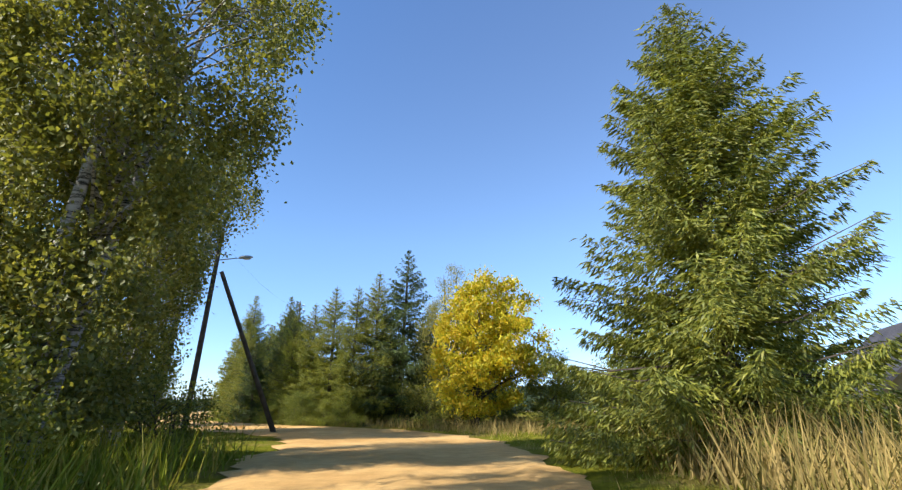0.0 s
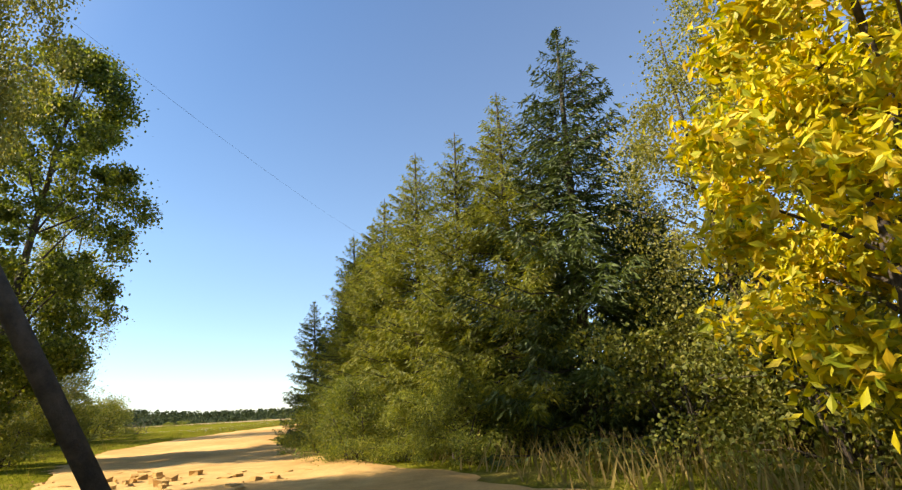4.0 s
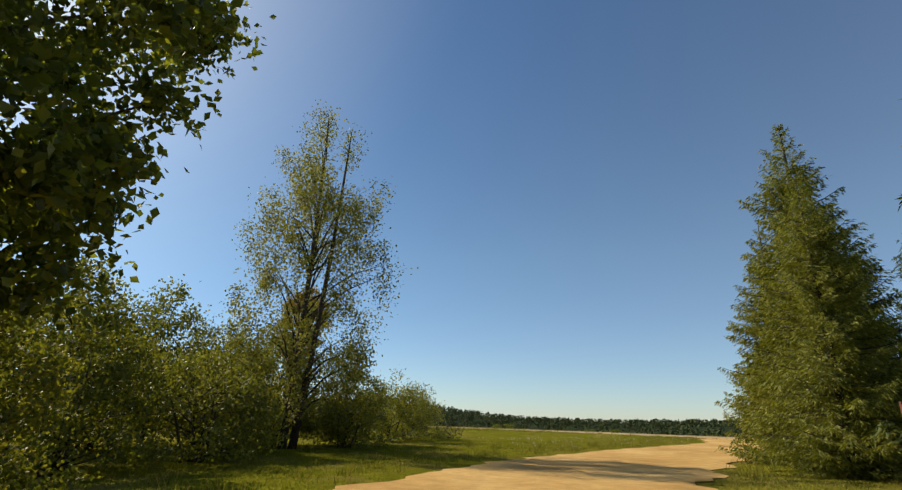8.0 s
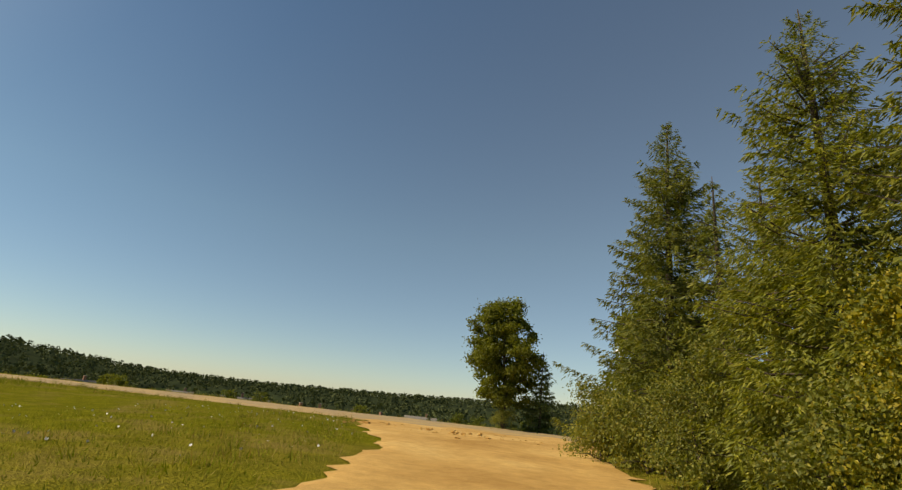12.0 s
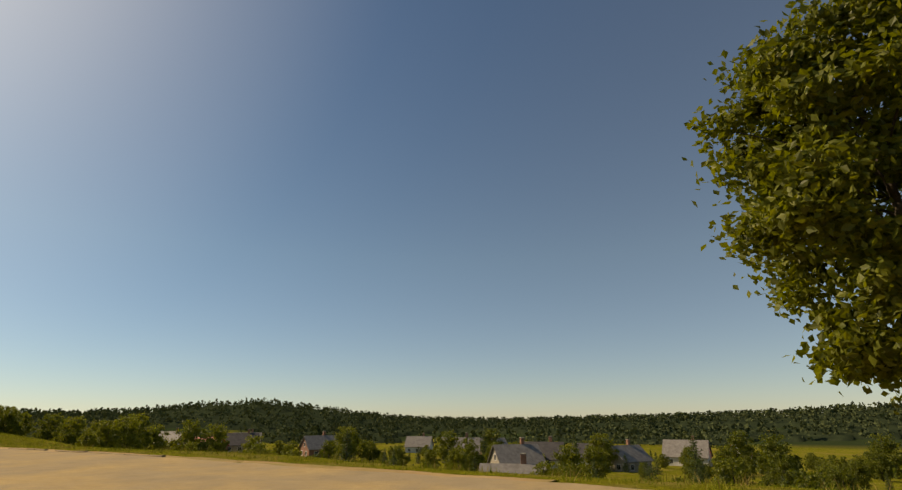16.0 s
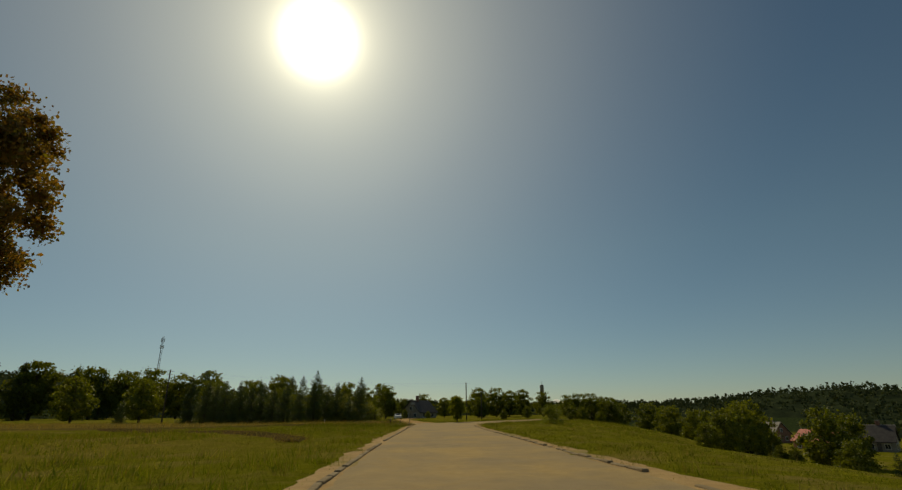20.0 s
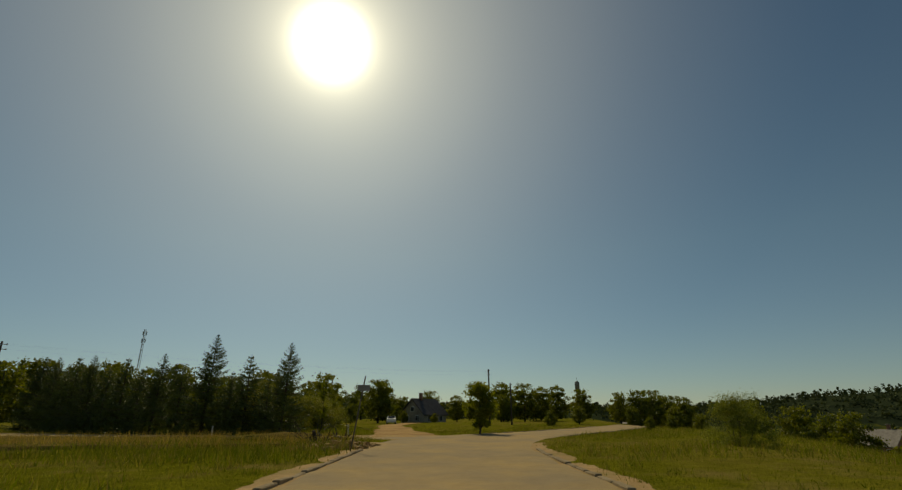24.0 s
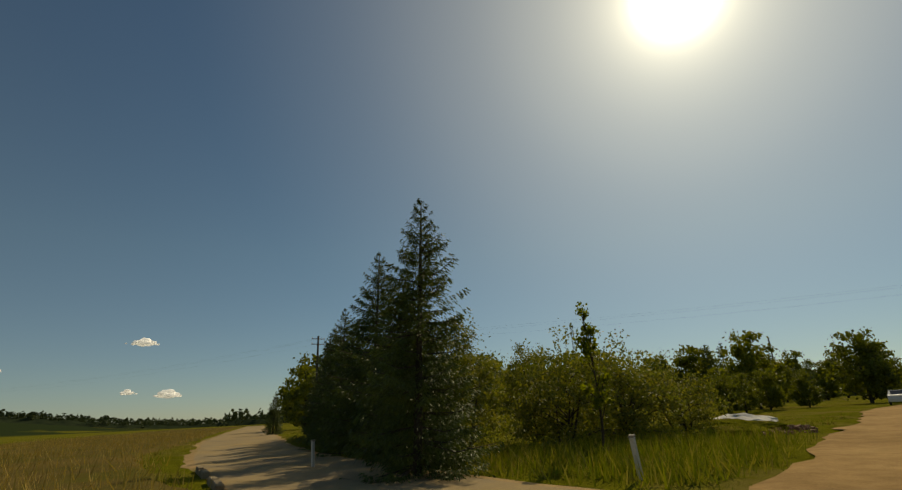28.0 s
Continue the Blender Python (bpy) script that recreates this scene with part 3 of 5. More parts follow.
# ---- trees ----
def spruce_meshes(name, H, R, seed, mat, dense=1.0, gap=0.0, leaf=0.30, sprays=4):
    rng = np.random.default_rng(seed)
    lean = rng.normal(size=2) * 0.012
    tp = [(lean[0] * z, lean[1] * z, z) for z in np.linspace(-0.2, H, 9)]
    trunk = tube_mesh(name + "_trunk", tp, [0.16 * H / 10 * (1 - k / 8.0) ** 0.8 + 0.012 for k in range(9)], BARK, 7)
    cen, ax, size = [], [], []
    z = 0.25
    limb = []
    while z < H * 0.985:
        f = z / H
        L0 = R * min((1 - f) ** 0.72, 1.45 * (1 - f)) * (0.75 + 0.25 * min(1, z / (0.12 * H)))
        for k in range(int((7 + 4 * dense + rng.integers(0, 3)) * (1.0 if f < 0.86 else 0.75))):
            if rng.random() < gap:
                continue
            L = L0 * rng.uniform(0.55, 1.15) * (1.28 if rng.random() < 0.1 else 1.0) + 0.06
            a = rng.uniform(0, 2 * math.pi)
            out = np.array([math.cos(a), math.sin(a), 0.0])
            side = np.array([-out[1], out[0], 0.0])
            rise = np.interp(f, [0, 0.5, 0.85, 1], [-0.30, -0.12, 0.35, 1.1]) + rng.normal() * 0.08
            m = max(4, int(L / 0.15 * dense))
            s = (np.arange(m) + rng.uniform(0.1, 0.9, m)) / m
            s = 0.06 + 0.94 * s ** 0.8
            zz = z + L * (rise * s + 0.22 * s ** 3 - 0.05)
            p = np.outer(s * L, out) + np.c_[lean[0] * zz, lean[1] * zz, zz]
            if L > 0.6 and rng.random() < 0.5:
                limb.append(tube_data([tuple(p[0]), tuple(p[m // 2]), tuple(p[-1])], [0.03, 0.02, 0.006], 3))
            for q in range(sprays):
                tw = (0.42 * L * (1.08 - s) + 0.06 + 0.10 * min(1.0, L)) * rng.uniform(0.5, 1.1, m)
                sg = rng.choice([-1.0, 0.0, 1.0], m, p=[0.42, 0.16, 0.42])
                dirn = out * 0.75 + np.outer(sg, side) + rng.normal(size=(m, 3)) * 0.18
                dirn[:, 2] += rise * 0.4 - 0.25 - 0.95 * rng.random(m) ** 1.4
                dirn /= np.linalg.norm(dirn, axis=1)[:, None]
                u = rng.uniform(0.15, 1.0, m)
                cen.append(p + dirn * (tw * u)[:, None])
                ax.append(dirn)
                size.append(leaf * rng.uniform(0.7, 1.35, m) * (0.38 + 0.62 * min(1.0, L / 1.2)))
        z += (0.30 + 0.10 * (1 - f)) * rng.uniform(0.85, 1.15) / (0.6 + 0.4 * dense)
    core = int(260 * H)
    f = rng.uniform(0.04, 0.93, core)
    a, q = rng.uniform(0, 2 * math.pi, core), np.sqrt(rng.random(core)) * R * (1 - f) * 0.42
    cen.append(np.c_[q * np.cos(a) + lean[0] * f * H, q * np.sin(a) + lean[1] * f * H, f * H])
    ax.append(np.c_[np.cos(a), np.sin(a), rng.normal(size=core) * 0.4 - 0.3])
    size.append(rng.uniform(0.15, 0.30, core) * (1.15 - f))
    cen, ax, size = np.concatenate(cen), np.concatenate(ax), np.concatenate(size)
    v, fc = leaf_cloud(cen, size, rng, 0.19, ax, 0, 0.4)
    crown = mesh_from(name + "_crown", v, fc, mat)
    if limb:
        lv, lf = join_data(limb)
        limbs = mesh_from(name + "_limbs", lv, lf, BARK)
    else:
        limbs = None
    return trunk, limbs, crown


def broadleaf_meshes(name, H, envelope, seed, mat, bark, n_clump=110, per=170, leaf=0.13, clump=0.55, base=0.25, trunk_r=0.16, hang=0.0, lean=(0, 0), stems=1, limbs_n=34, spread=1.0, aspect=0.7):
    """envelope(f): crown radius at the fraction f of the height; leaves sit in clumps at the ends of limbs."""
    rng = np.random.default_rng(seed)
    top = np.array([lean[0] * H, lean[1] * H, H])

    def axis_at(f):
        return np.array([lean[0] * H * f + 0.18 * math.sin(3 * f + seed), lean[1] * H * f + 0.18 * math.cos(2.3 * f + seed), H * f])
    tubes = []
    for sidx in range(stems):
        off = rng.normal(size=3) * (0.3 if stems > 1 else 0)
        off[2] = 0
        fs = np.linspace(-0.02, 0.93 if trunk_r > 0.06 else 0.55, 9)
        tubes.append(tube_data([tuple(axis_at(f) + off * (1 + 2.2 * f)) for f in fs], [trunk_r * (1.25 if i == 0 else 1) * (1 - 0.9 * i / 8) ** 0.9 + 0.012 for i in range(9)], 8))
    trunk_v, trunk_f = join_data(tubes)
    trunk = mesh_from(name + "_trunk", trunk_v, trunk_f, bark, True)
    cc = []
    while len(cc) < n_clump:
        f = rng.uniform(base, 1.0)
        r = envelope(f)
        if rng.random() > (r / max(envelope(g) for g in (0.3, 0.5, 0.7))) ** 1.3 + 0.1:
            continue
        rr = r * math.sqrt(rng.uniform(0.05, 1.0)) * rng.uniform(0.85, 1.12)
        a = rng.uniform(0, 2 * math.pi)
        cc.append(axis_at(f) + np.array([rr * math.cos(a) * spread, rr * math.sin(a) * spread, rng.normal() * 0.15]))
    cc = np.array(cc)
    limb = []
    for c in cc[:limbs_n]:
        f0 = max(base * 0.7, min(0.9, c[2] / H - rng.uniform(0.08, 0.2)))
        p0 = axis_at(f0)
        md = p0 * 0.45 + c * 0.55 + np.array([0, 0, 0.15 + 0.1 * hang])
        r0 = trunk_r * 0.34 * (1.05 - f0)
        limb.append(tube_data([tuple(p0), tuple(md), tuple(c)], [r0 + 0.012, r0 * 0.6 + 0.008, 0.007], 5))
    lv, lf = join_data(limb)
    limbs = mesh_from(name + "_limbs", lv, lf, bark, True)
    n = n_clump * per
    pick = rng.integers(0, n_clump, n)
    sz = rng.uniform(0.6, 1.35, n_clump)[pick]
    g = rng.normal(size=(n, 3)) * clump * 0.62 * sz[:, None]
    g[:, 2] *= 0.75
    if hang:
        g[:, 2] = -np.abs(rng.normal(size=n)) * clump * hang * sz + rng.normal(size=n) * 0.15
        g[:, :2] *= 0.55 + 0.35 * np.exp(g[:, 2:3])
    cen = cc[pick] + g
    cen = cen[cen[:, 2] > 0.06 * H]
    v, fc = leaf_cloud(cen, leaf * rng.uniform(0.7, 1.3, len(cen)), rng, aspect, None, 0.5)
    return trunk, limbs, mesh_from(name + "_crown", v, fc, mat)


def plant(name, meshes, m, label, category="tree", group=""):
    root = empty(name, m)
    tagged(root, label, category, group)
    trunk, limbs, crown = meshes
    if trunk:
        part("trunk", trunk, None, root)
    if limbs:
        tagged(part("branchwork", limbs, None, root), kind="stuff")
    if crown:
        part("crown", crown, None, root)
    return root


def at_ground(x, y, turn=0.0, scale=1.0, sink=0.05):
    return pose(x, y, ground_z(x, y) - sink, 0, 0, turn) @ Matrix.Diagonal((scale, scale, scale, 1))


SPRUCE_A = spruce_meshes("spruce_a", 12.0, 3.1, 11, SPRUCE, 1.3, 0.0, 0.18, 11)
SPRUCE_B = spruce_meshes("spruce_b", 10.0, 2.7, 12, SPRUCE, 1.2, 0.0, 0.18, 10)
SPRUCE_N = spruce_meshes("spruce_n", 10.5, 2.8, 22, SPRUCE_GOLD, 1.25, 0.0, 0.15, 13)
SPRUCE_C = spruce_meshes("spruce_c", 9.0, 2.6, 13, SPRUCE_DARK, 1.2, 0.0, 0.168, 14)
SPRUCE_D = spruce_meshes("spruce_d", 7.0, 2.1, 14, SPRUCE_DARK, 1.0, 0.0, 0.33)
SPRUCE_E = spruce_meshes("spruce_e", 9.5, 1.9, 15, SPRUCE, 0.75, 0.12)
SPRUCE_F = spruce_meshes("spruce_f", 9.0, 2.3, 16, SPRUCE_DARK, 0.45, 0.1, 0.5)

# large spruce beside the start of the lane
plant("spruce_tree", spruce_meshes("big_spruce", 12.4, 4.3, 21, SPRUCE, 1.5, 0.0, 0.19, 12), at_ground(6.3, 11.6), "large bushy green spruce beside the lane")

# row of spruces beyond the lane's bend and on along its far side: x, y, mesh, scale
ROW = [(-3.4, 33.8, 2, 1.30), (-5.1, 34.0, 6, 0.98), (-6.6, 34.2, 6, 0.88), (-8.2, 35.0, 6, 0.90), (-9.8, 35.9, 6, 0.80), (-11.4, 37.0, 6, 0.72), (-12.6, 38.6, 1, 0.7),
       (-15.2, 40.2, 2, 0.66), (-13.4, 40.4, 2, 0.95), (-13.6, 42.6, 0, 0.85), (-14.2, 45.8, 2, 1.15), (-15.8, 49.4, 1, 1.05), (-20.9, 52.4, 0, 0.78), (-23.8, 56.4, 6, 0.90), (-21.9, 55.4, 0, 1.08),
       (-21.9, 59.4, 2, 1.05), (-24.0, 63.0, 6, 0.92), (-24.2, 66.4, 1, 0.85), (-24.4, 68.4, 0, 0.97), (-25.8, 70.8, 6, 1.03), (-26.5, 73.4, 1, 0.8), (-26.9, 76.2, 4, 0.95), (-28.1, 79.5, 0, 1.1),
       (-0.4, 38.5, 2, 0.8), (-1.6, 35.6, 2, 0.85), (-17.0, 57.5, 2, 1.2), (-20.0, 65.5, 2, 1.2), (-21.4, 73.0, 2, 1.15), (-22.6, 81.0, 2, 1.0), (3.2, 34.0, 2, 0.8), (-2.0, 37.2, 3, 1.1), (-4.8, 37.4, 3, 1.15), (0.8, 36.4, 3, 1.0)]
rng0 = random.Random(3)
SETS = [SPRUCE_A, SPRUCE_B, SPRUCE_C, SPRUCE_D, SPRUCE_E, SPRUCE_F, SPRUCE_N]
for x, y, k, s in ROW:
    plant("spruce_tree", SETS[k], at_ground(x, y, rng0.uniform(0, 360), s),
          ["tall green spruce in a dense roadside row", "green spruce in a dense roadside row", "dark green spruce in a roadside row", "small dark spruce behind the roadside row", "slender spruce with thin sprays", "", "bushy yellow-green spruce in a roadside row"][k], "tree", "spruces along the lane")


# broadleaf trees beside the lane
YEL = broadleaf_meshes("yellow_tree", 7.9, lambda f: 2.85 * math.sin(min(1, (f - 0.02) / 0.98) * math.pi) ** 0.55 + 0.1, 31, YELLOW, BARK, 120, 320, 0.18, 0.44, 0.10, 0.13, 0, (0.03, 0), 2, 40, 1.0, 0.45)
plant("yellow_tree", YEL, at_ground(1.6, 28.6, 0, 1.08), "bright yellow autumn tree with feathered leaves")
BIR = broadleaf_meshes("birch", 15.0, lambda f: 2.5 * math.sin(min(1, max(0.0, (f - 0.02) / 0.98)) * math.pi) ** 0.5 + 0.15 + 0.9 * smooth(0.5, 0.85, f), 33, BIRCH, BIRCH_BARK, 190, 200, 0.135, 0.58, 0.05, 0.17, 1.5, (0.02, 0.03), 1, 40)
BIR4 = broadleaf_meshes("leaning_birch", 14.5, lambda f: 1.5 + 2.3 * smooth(0.3, 0.75, f) * (1 - smooth(0.92, 1.05, f)), 34, BIRCH, BIRCH_BARK, 210, 230, 0.13, 0.56, 0.05, 0.17, 1.3, (0.13, 0.06), 2, 60)
plant("birch_tree", BIR4, at_ground(-8.4, 10.2), "birch leaning over the lane with hanging leaves")
plant("birch_tree", BIR4, at_ground(-12.2, 18.6, 75, 0.98), "tall birch with a wide hanging crown")
for x, y, a, s in ((-10.6, 10.8, 0, 0.95), (-9.8, 2.6, 250, 0.9), (-21.2, 20.4, 170, 1.05)):
    plant("birch_tree", BIR, at_ground(x, y, a, s), "birch with pale bark and hanging olive leaves", "tree", "birches by the lane")
POP = broadleaf_meshes("poplar", 19.0, lambda f: 4.0 * math.sin(min(1, max(0.0, (f - 0.08) / 0.92)) * math.pi) ** 0.5 + 0.1, 35, POPLAR, BARK, 250, 320, 0.155, 0.52, 0.07, 0.22, 0.0, (0.0, 0.05), 1, 34)
plant("poplar_tree", POP, at_ground(-22.0, 31.9, 0, 0.85), "tall poplar with glossy green leaves and dark trunk")
BIR2 = broadleaf_meshes("thin_birch", 15.5, lambda f: 3.3 * math.sin(min(1, max(0.0, (f - 0.03) / 0.97)) * math.pi) ** 0.55 + 0.1, 37, BIRCH, BARK, 150, 240, 0.105, 0.62, 0.07, 0.15, 1.4, (0.0, 0.03), 2, 60)
plant("birch_tree", BIR, at_ground(-17.6, 21.4, 80, 0.9), "leafy birch behind the street lamp")
BIR3 = broadleaf_meshes("overhanging_birch", 17.5, lambda f: 1.3 + 2.6 * smooth(0.3, 0.72, f) * (1 - smooth(0.85, 1.05, f)) , 38, BIRCH, BIRCH_BARK, 190, 210, 0.13, 0.6, 0.12, 0.19, 1.3, (0.02, -0.01), 2, 60)
plant("birch_tree", BIR3, at_ground(-14.8, 25.8, 20, 0.80) @ Matrix.Diagonal((0.7, 0.7, 1, 1)), "tall birch leaning over the street lamp")
plant("birch_tree", BIR2, at_ground(-36.4, 41.6), "airy birch with thin hanging twigs")
plant("leafy_tree", BIR2, at_ground(0.4, 32.0, 90, 0.66), "slim blue-green leafy tree beside spruces")
LIN = broadleaf_meshes("maple", 11.6, lambda f: 2.9 * math.sin(min(1, max(0.0, (f - 0.15) / 0.85)) * math.pi) ** 0.45 + 0.05, 39, MAPLE, BARK, 190, 210, 0.20, 0.48, 0.19, 0.16, 0.0, (0, 0), 1, 40)
plant("maple_tree", LIN, at_ground(-37.5, 96.8, 0, 0.82) @ Matrix.Diagonal((1.04, 1.04, 0.98, 1)), "full green maple at the field's edge")
plant("spruce_tree", SPRUCE_D, at_ground(-34.9, 97.9, 40, 0.82), "small dark spruce beside a maple")
ASP = broadleaf_meshes("aspen", 15.0, lambda f: 2.4 * math.sin(min(1, max(0.0, (f - 0.4) / 0.6)) * math.pi) ** 0.45 + 0.05, 41, BRONZE, BARK, 170, 150, 0.19, 0.46, 0.36, 0.17, 0.0, (0.02, 0.02), 1, 40)
plant("aspen_tree", ASP, at_ground(-83.1, 58.9, 0, 1.22), "tall aspen with bronze oval crown above bare trunk")
YOUNG = broadleaf_meshes("young_tree", 4.1, lambda f: 1.1 * math.sin(min(1, max(0.0, (f - 0.08) / 0.92)) * math.pi) ** 0.5 + 0.05, 43, SAPLING_LEAF, BARK, 90, 110, 0.14, 0.27, 0.14, 0.07, 0.0, (0, 0), 1, 30)
for x, y, s in ((-84.0, 54.6, 0.8), (-82.0, 53.6, 0.7), (-85.4, 52.0, 0.75)):
    plant("birch_tree", BIR2, at_ground(x, y, 70 * x, s), "slim leafy birch in the meadow copse", "tree", "copse birches")
plant("young_tree", YOUNG, at_ground(-145.5, 72.8), "young green tree on the grass island")
SAPLING = broadleaf_meshes("sapling", 4.3, lambda f: 0.34 * math.sin(min(1, max(0.0, (f - 0.1) / 0.9)) * math.pi) ** 0.6 + 0.04, 44, SAPLING_LEAF, BARK, 34, 30, 0.12, 0.15, 0.3, 0.035, 0.0, (0.02, 0), 1, 24)
plant("young_tree", SAPLING, at_ground(-144.8, 59.5, 80, 0.95), "thin young tree rising above a thicket")
CHERRY = broadleaf_meshes("roadside_bush", 5.6, lambda f: 2.0 * math.sin(min(1, max(0.0, (f + 0.12) / 1.12)) * math.pi) ** 0.5 + 0.1, 49, YELLOWING, BARK, 130, 320, 0.09, 0.38, 0.03, 0.05, 0.0, (-0.05, 0), 3, 24)
for x, y, a, s in ((-25.3, 63.2, 0, 1.0), (-25.0, 59.4, 120, 0.85), (-26.0, 67.4, 240, 0.7), (-22.6, 54.0, 60, 0.55)):
    plant("bird_cherry", CHERRY, at_ground(x, y, a, s), "yellowing leafy bush against the roadside spruces", "shrub", "yellowing bushes")
SHR = broadleaf_meshes("shrub", 2.6, lambda f: 1.9 * math.sqrt(max(0.02, 1 - f * f)), 45, SHRUB, BARK, 75, 110, 0.085, 0.36, 0.03, 0.03, 0.0, (0, 0), 4, 30)
SHR2 = broadleaf_meshes("tall_shrub", 4.6, lambda f: 1.9 * math.sqrt(max(0.02, 1 - f ** 3)), 46, SHRUB, BARK, 110, 130, 0.10, 0.38, 0.03, 0.05, 0.0, (0, 0), 3, 40)
SHR3 = broadleaf_meshes("bright_shrub", 2.6, lambda f: 1.8 * math.sqrt(max(0.02, 1 - f * f)), 48, POPLAR, BARK, 80, 330, 0.055, 0.36, 0.03, 0.03, 0.0, (0, 0), 4, 30)
SHRUBS = [(-28.5, 29.2, 1, 0.95), (-22.2, 30.6, 1, 0.45), (-23.2, 33.4, 1, 0.6), (-25.0, 30.4, 1, 0.62), (-31.0, 34.4, 1, 1.05), (-32.4, 37.4, 0, 1.2), (-34.6, 39.0, 1, 0.9), (-38.6, 45.6, 1, 0.95), (-40.6, 49.0, 0, 1.2), (-42.6, 51.6, 0, 1.05),
          (-44.5, 53.6, 0, 0.9), (-36.6, 44.6, 0, 1.0), (-38.6, 41.8, 1, 1.1), (-30.6, 26.4, 1, 1.15), (-39.5, 37.0, 1, 1.3), (-36.5, 33.0, 1, 1.2), (-9.0, 8.2, 1, 0.95), (-10.4, 12.6, 1, 1.0), (-13.4, 17.0, 0, 1.0),
          (-6.8, 6.8, 0, 1.0), (-7.4, 13.2, 0, 0.85), (0.6, 30.4, 0, 1.1), (5.6, 29.6, 1, 0.9), (8.4, 28.0, 0, 1.2), (11.5, 30.0, 1, 0.9), (14.5, 31.5, 1, 0.95), (12.5, 35.5, 1, 1.2), (17.0, 35.0, 1, 1.3), (21.0, 33.0, 1, 1.2), (-1.6, 31.8, 0, 1.0), (-9.6, 33.7, 2, 0.78), (-11.5, 35.4, 2, 0.75), (-6.2, 32.6, 2, 0.72), (-7.9, 33.2, 2, 0.6),
          (-25.4, 64.4, 1, 0.6), (-26.6, 68.6, 0, 0.9), (-27.8, 73.5, 1, 0.7), (-28.6, 76.5, 0, 1.0), (-24.4, 57.6, 0, 0.8), (-30.0, 78.2, 0, 0.9), (-29.6, 81.2, 0, 1.1), (-131.0, 87.4, 2, 0.85), 
          (-86.0, 53.0, 1, 1.3), (-83.5, 55.5, 0, 1.4), (-84.5, 49.0, 1, 1.4), (-80.0, 50.0, 1, 1.2), (-78.0, 52.5, 0, 1.2), (-87.0, 46.0, 1, 1.6),
          (-35.5, 31.0, 1, 1.2), (-38.0, 28.5, 1, 1.3), (-37.8, 35.6, 1, 1.1), (-39.6, 39.4, 1, 1.0), (-143.0, 55.4, 1, 0.9), (-146.6, 56.4, 0, 1.25), (-149.0, 57.2, 0, 1.2), (-151.4, 57.2, 0, 1.0), (-147.6, 53.4, 1, 0.8), (-150.4, 54.0, 1, 0.7), (-37.3, 96.6, 0, 0.6)]
for x, y, k, s in SHRUBS:
    plant("shrub", (SHR, SHR2, SHR3)[k], at_ground(x, y, rng0.uniform(0, 360), s), ("low leafy shrub among grass", "tall leafy shrub with yellowing tips", "bright green shrub below the spruces")[k], "shrub", "shrubs")
for x, y, s in ((-28.0, 104.0, 2.75), (-26.0, 104.6, 2.5), (-22.5, 104.5, 2.6)):
    plant("aspen_tree", YOUNG, at_ground(x, y, rng0.uniform(0, 360), s) @ Matrix.Diagonal((0.62, 0.62, 1.0, 1)), "slim leafy tree at the field's edge", "tree", "edge trees")
for x, y, s in ((-26.6, 101.8, 0.95), (-24.3, 102.4, 1.0), (-21.0, 101.5, 1.05), (-17, 102, 1.0)):
    plant("spruce_tree", SPRUCE_E, at_ground(x, y, rng0.uniform(0, 360), s), "slender young spruce at the field's edge", "tree", "edge trees")

# spruces and mixed trees round the far junction
for x, y, k, s in ((-139.6, 58.9, 2, 0.77), (-141.4, 54.6, 3, 0.9), (-141.8, 50.6, 2, 0.9), (-142.2, 45.4, 2, 0.74), (-143.4, 40.8, 3, 0.95), (-144.8, 36.0, 2, 0.78), (-147, 31.4, 3, 1.05), (-149, 26.4, 2, 0.84), (-152, 21.0, 2, 0.9), (-140.9, 56.8, 3, 0.62), (-142.2, 52.6, 3, 0.72), (-142.0, 48.0, 3, 0.8), (-142.9, 43.0, 3, 0.8), (-144.0, 38.4, 3, 0.85), (-146.0, 33.6, 3, 0.85), (-148.2, 28.8, 2, 0.75), (-146.4, 11.4, 2, 0.5)):
    plant("spruce_tree", SETS[k], at_ground(x, y, rng0.uniform(0, 360), s), "dark spruce in a row beside the side street", "tree", "spruces along the side street")
CROWN = broadleaf_meshes("round_tree", 10.0, lambda f: 4.0 * math.sin(min(1, max(0.0, (f - 0.04) / 0.96)) * math.pi) ** 0.45 + 0.05, 51, MAPLE, BARK, 95, 60, 0.46, 0.8, 0.06, 0.22, 0.0, (0, 0), 1, 24)
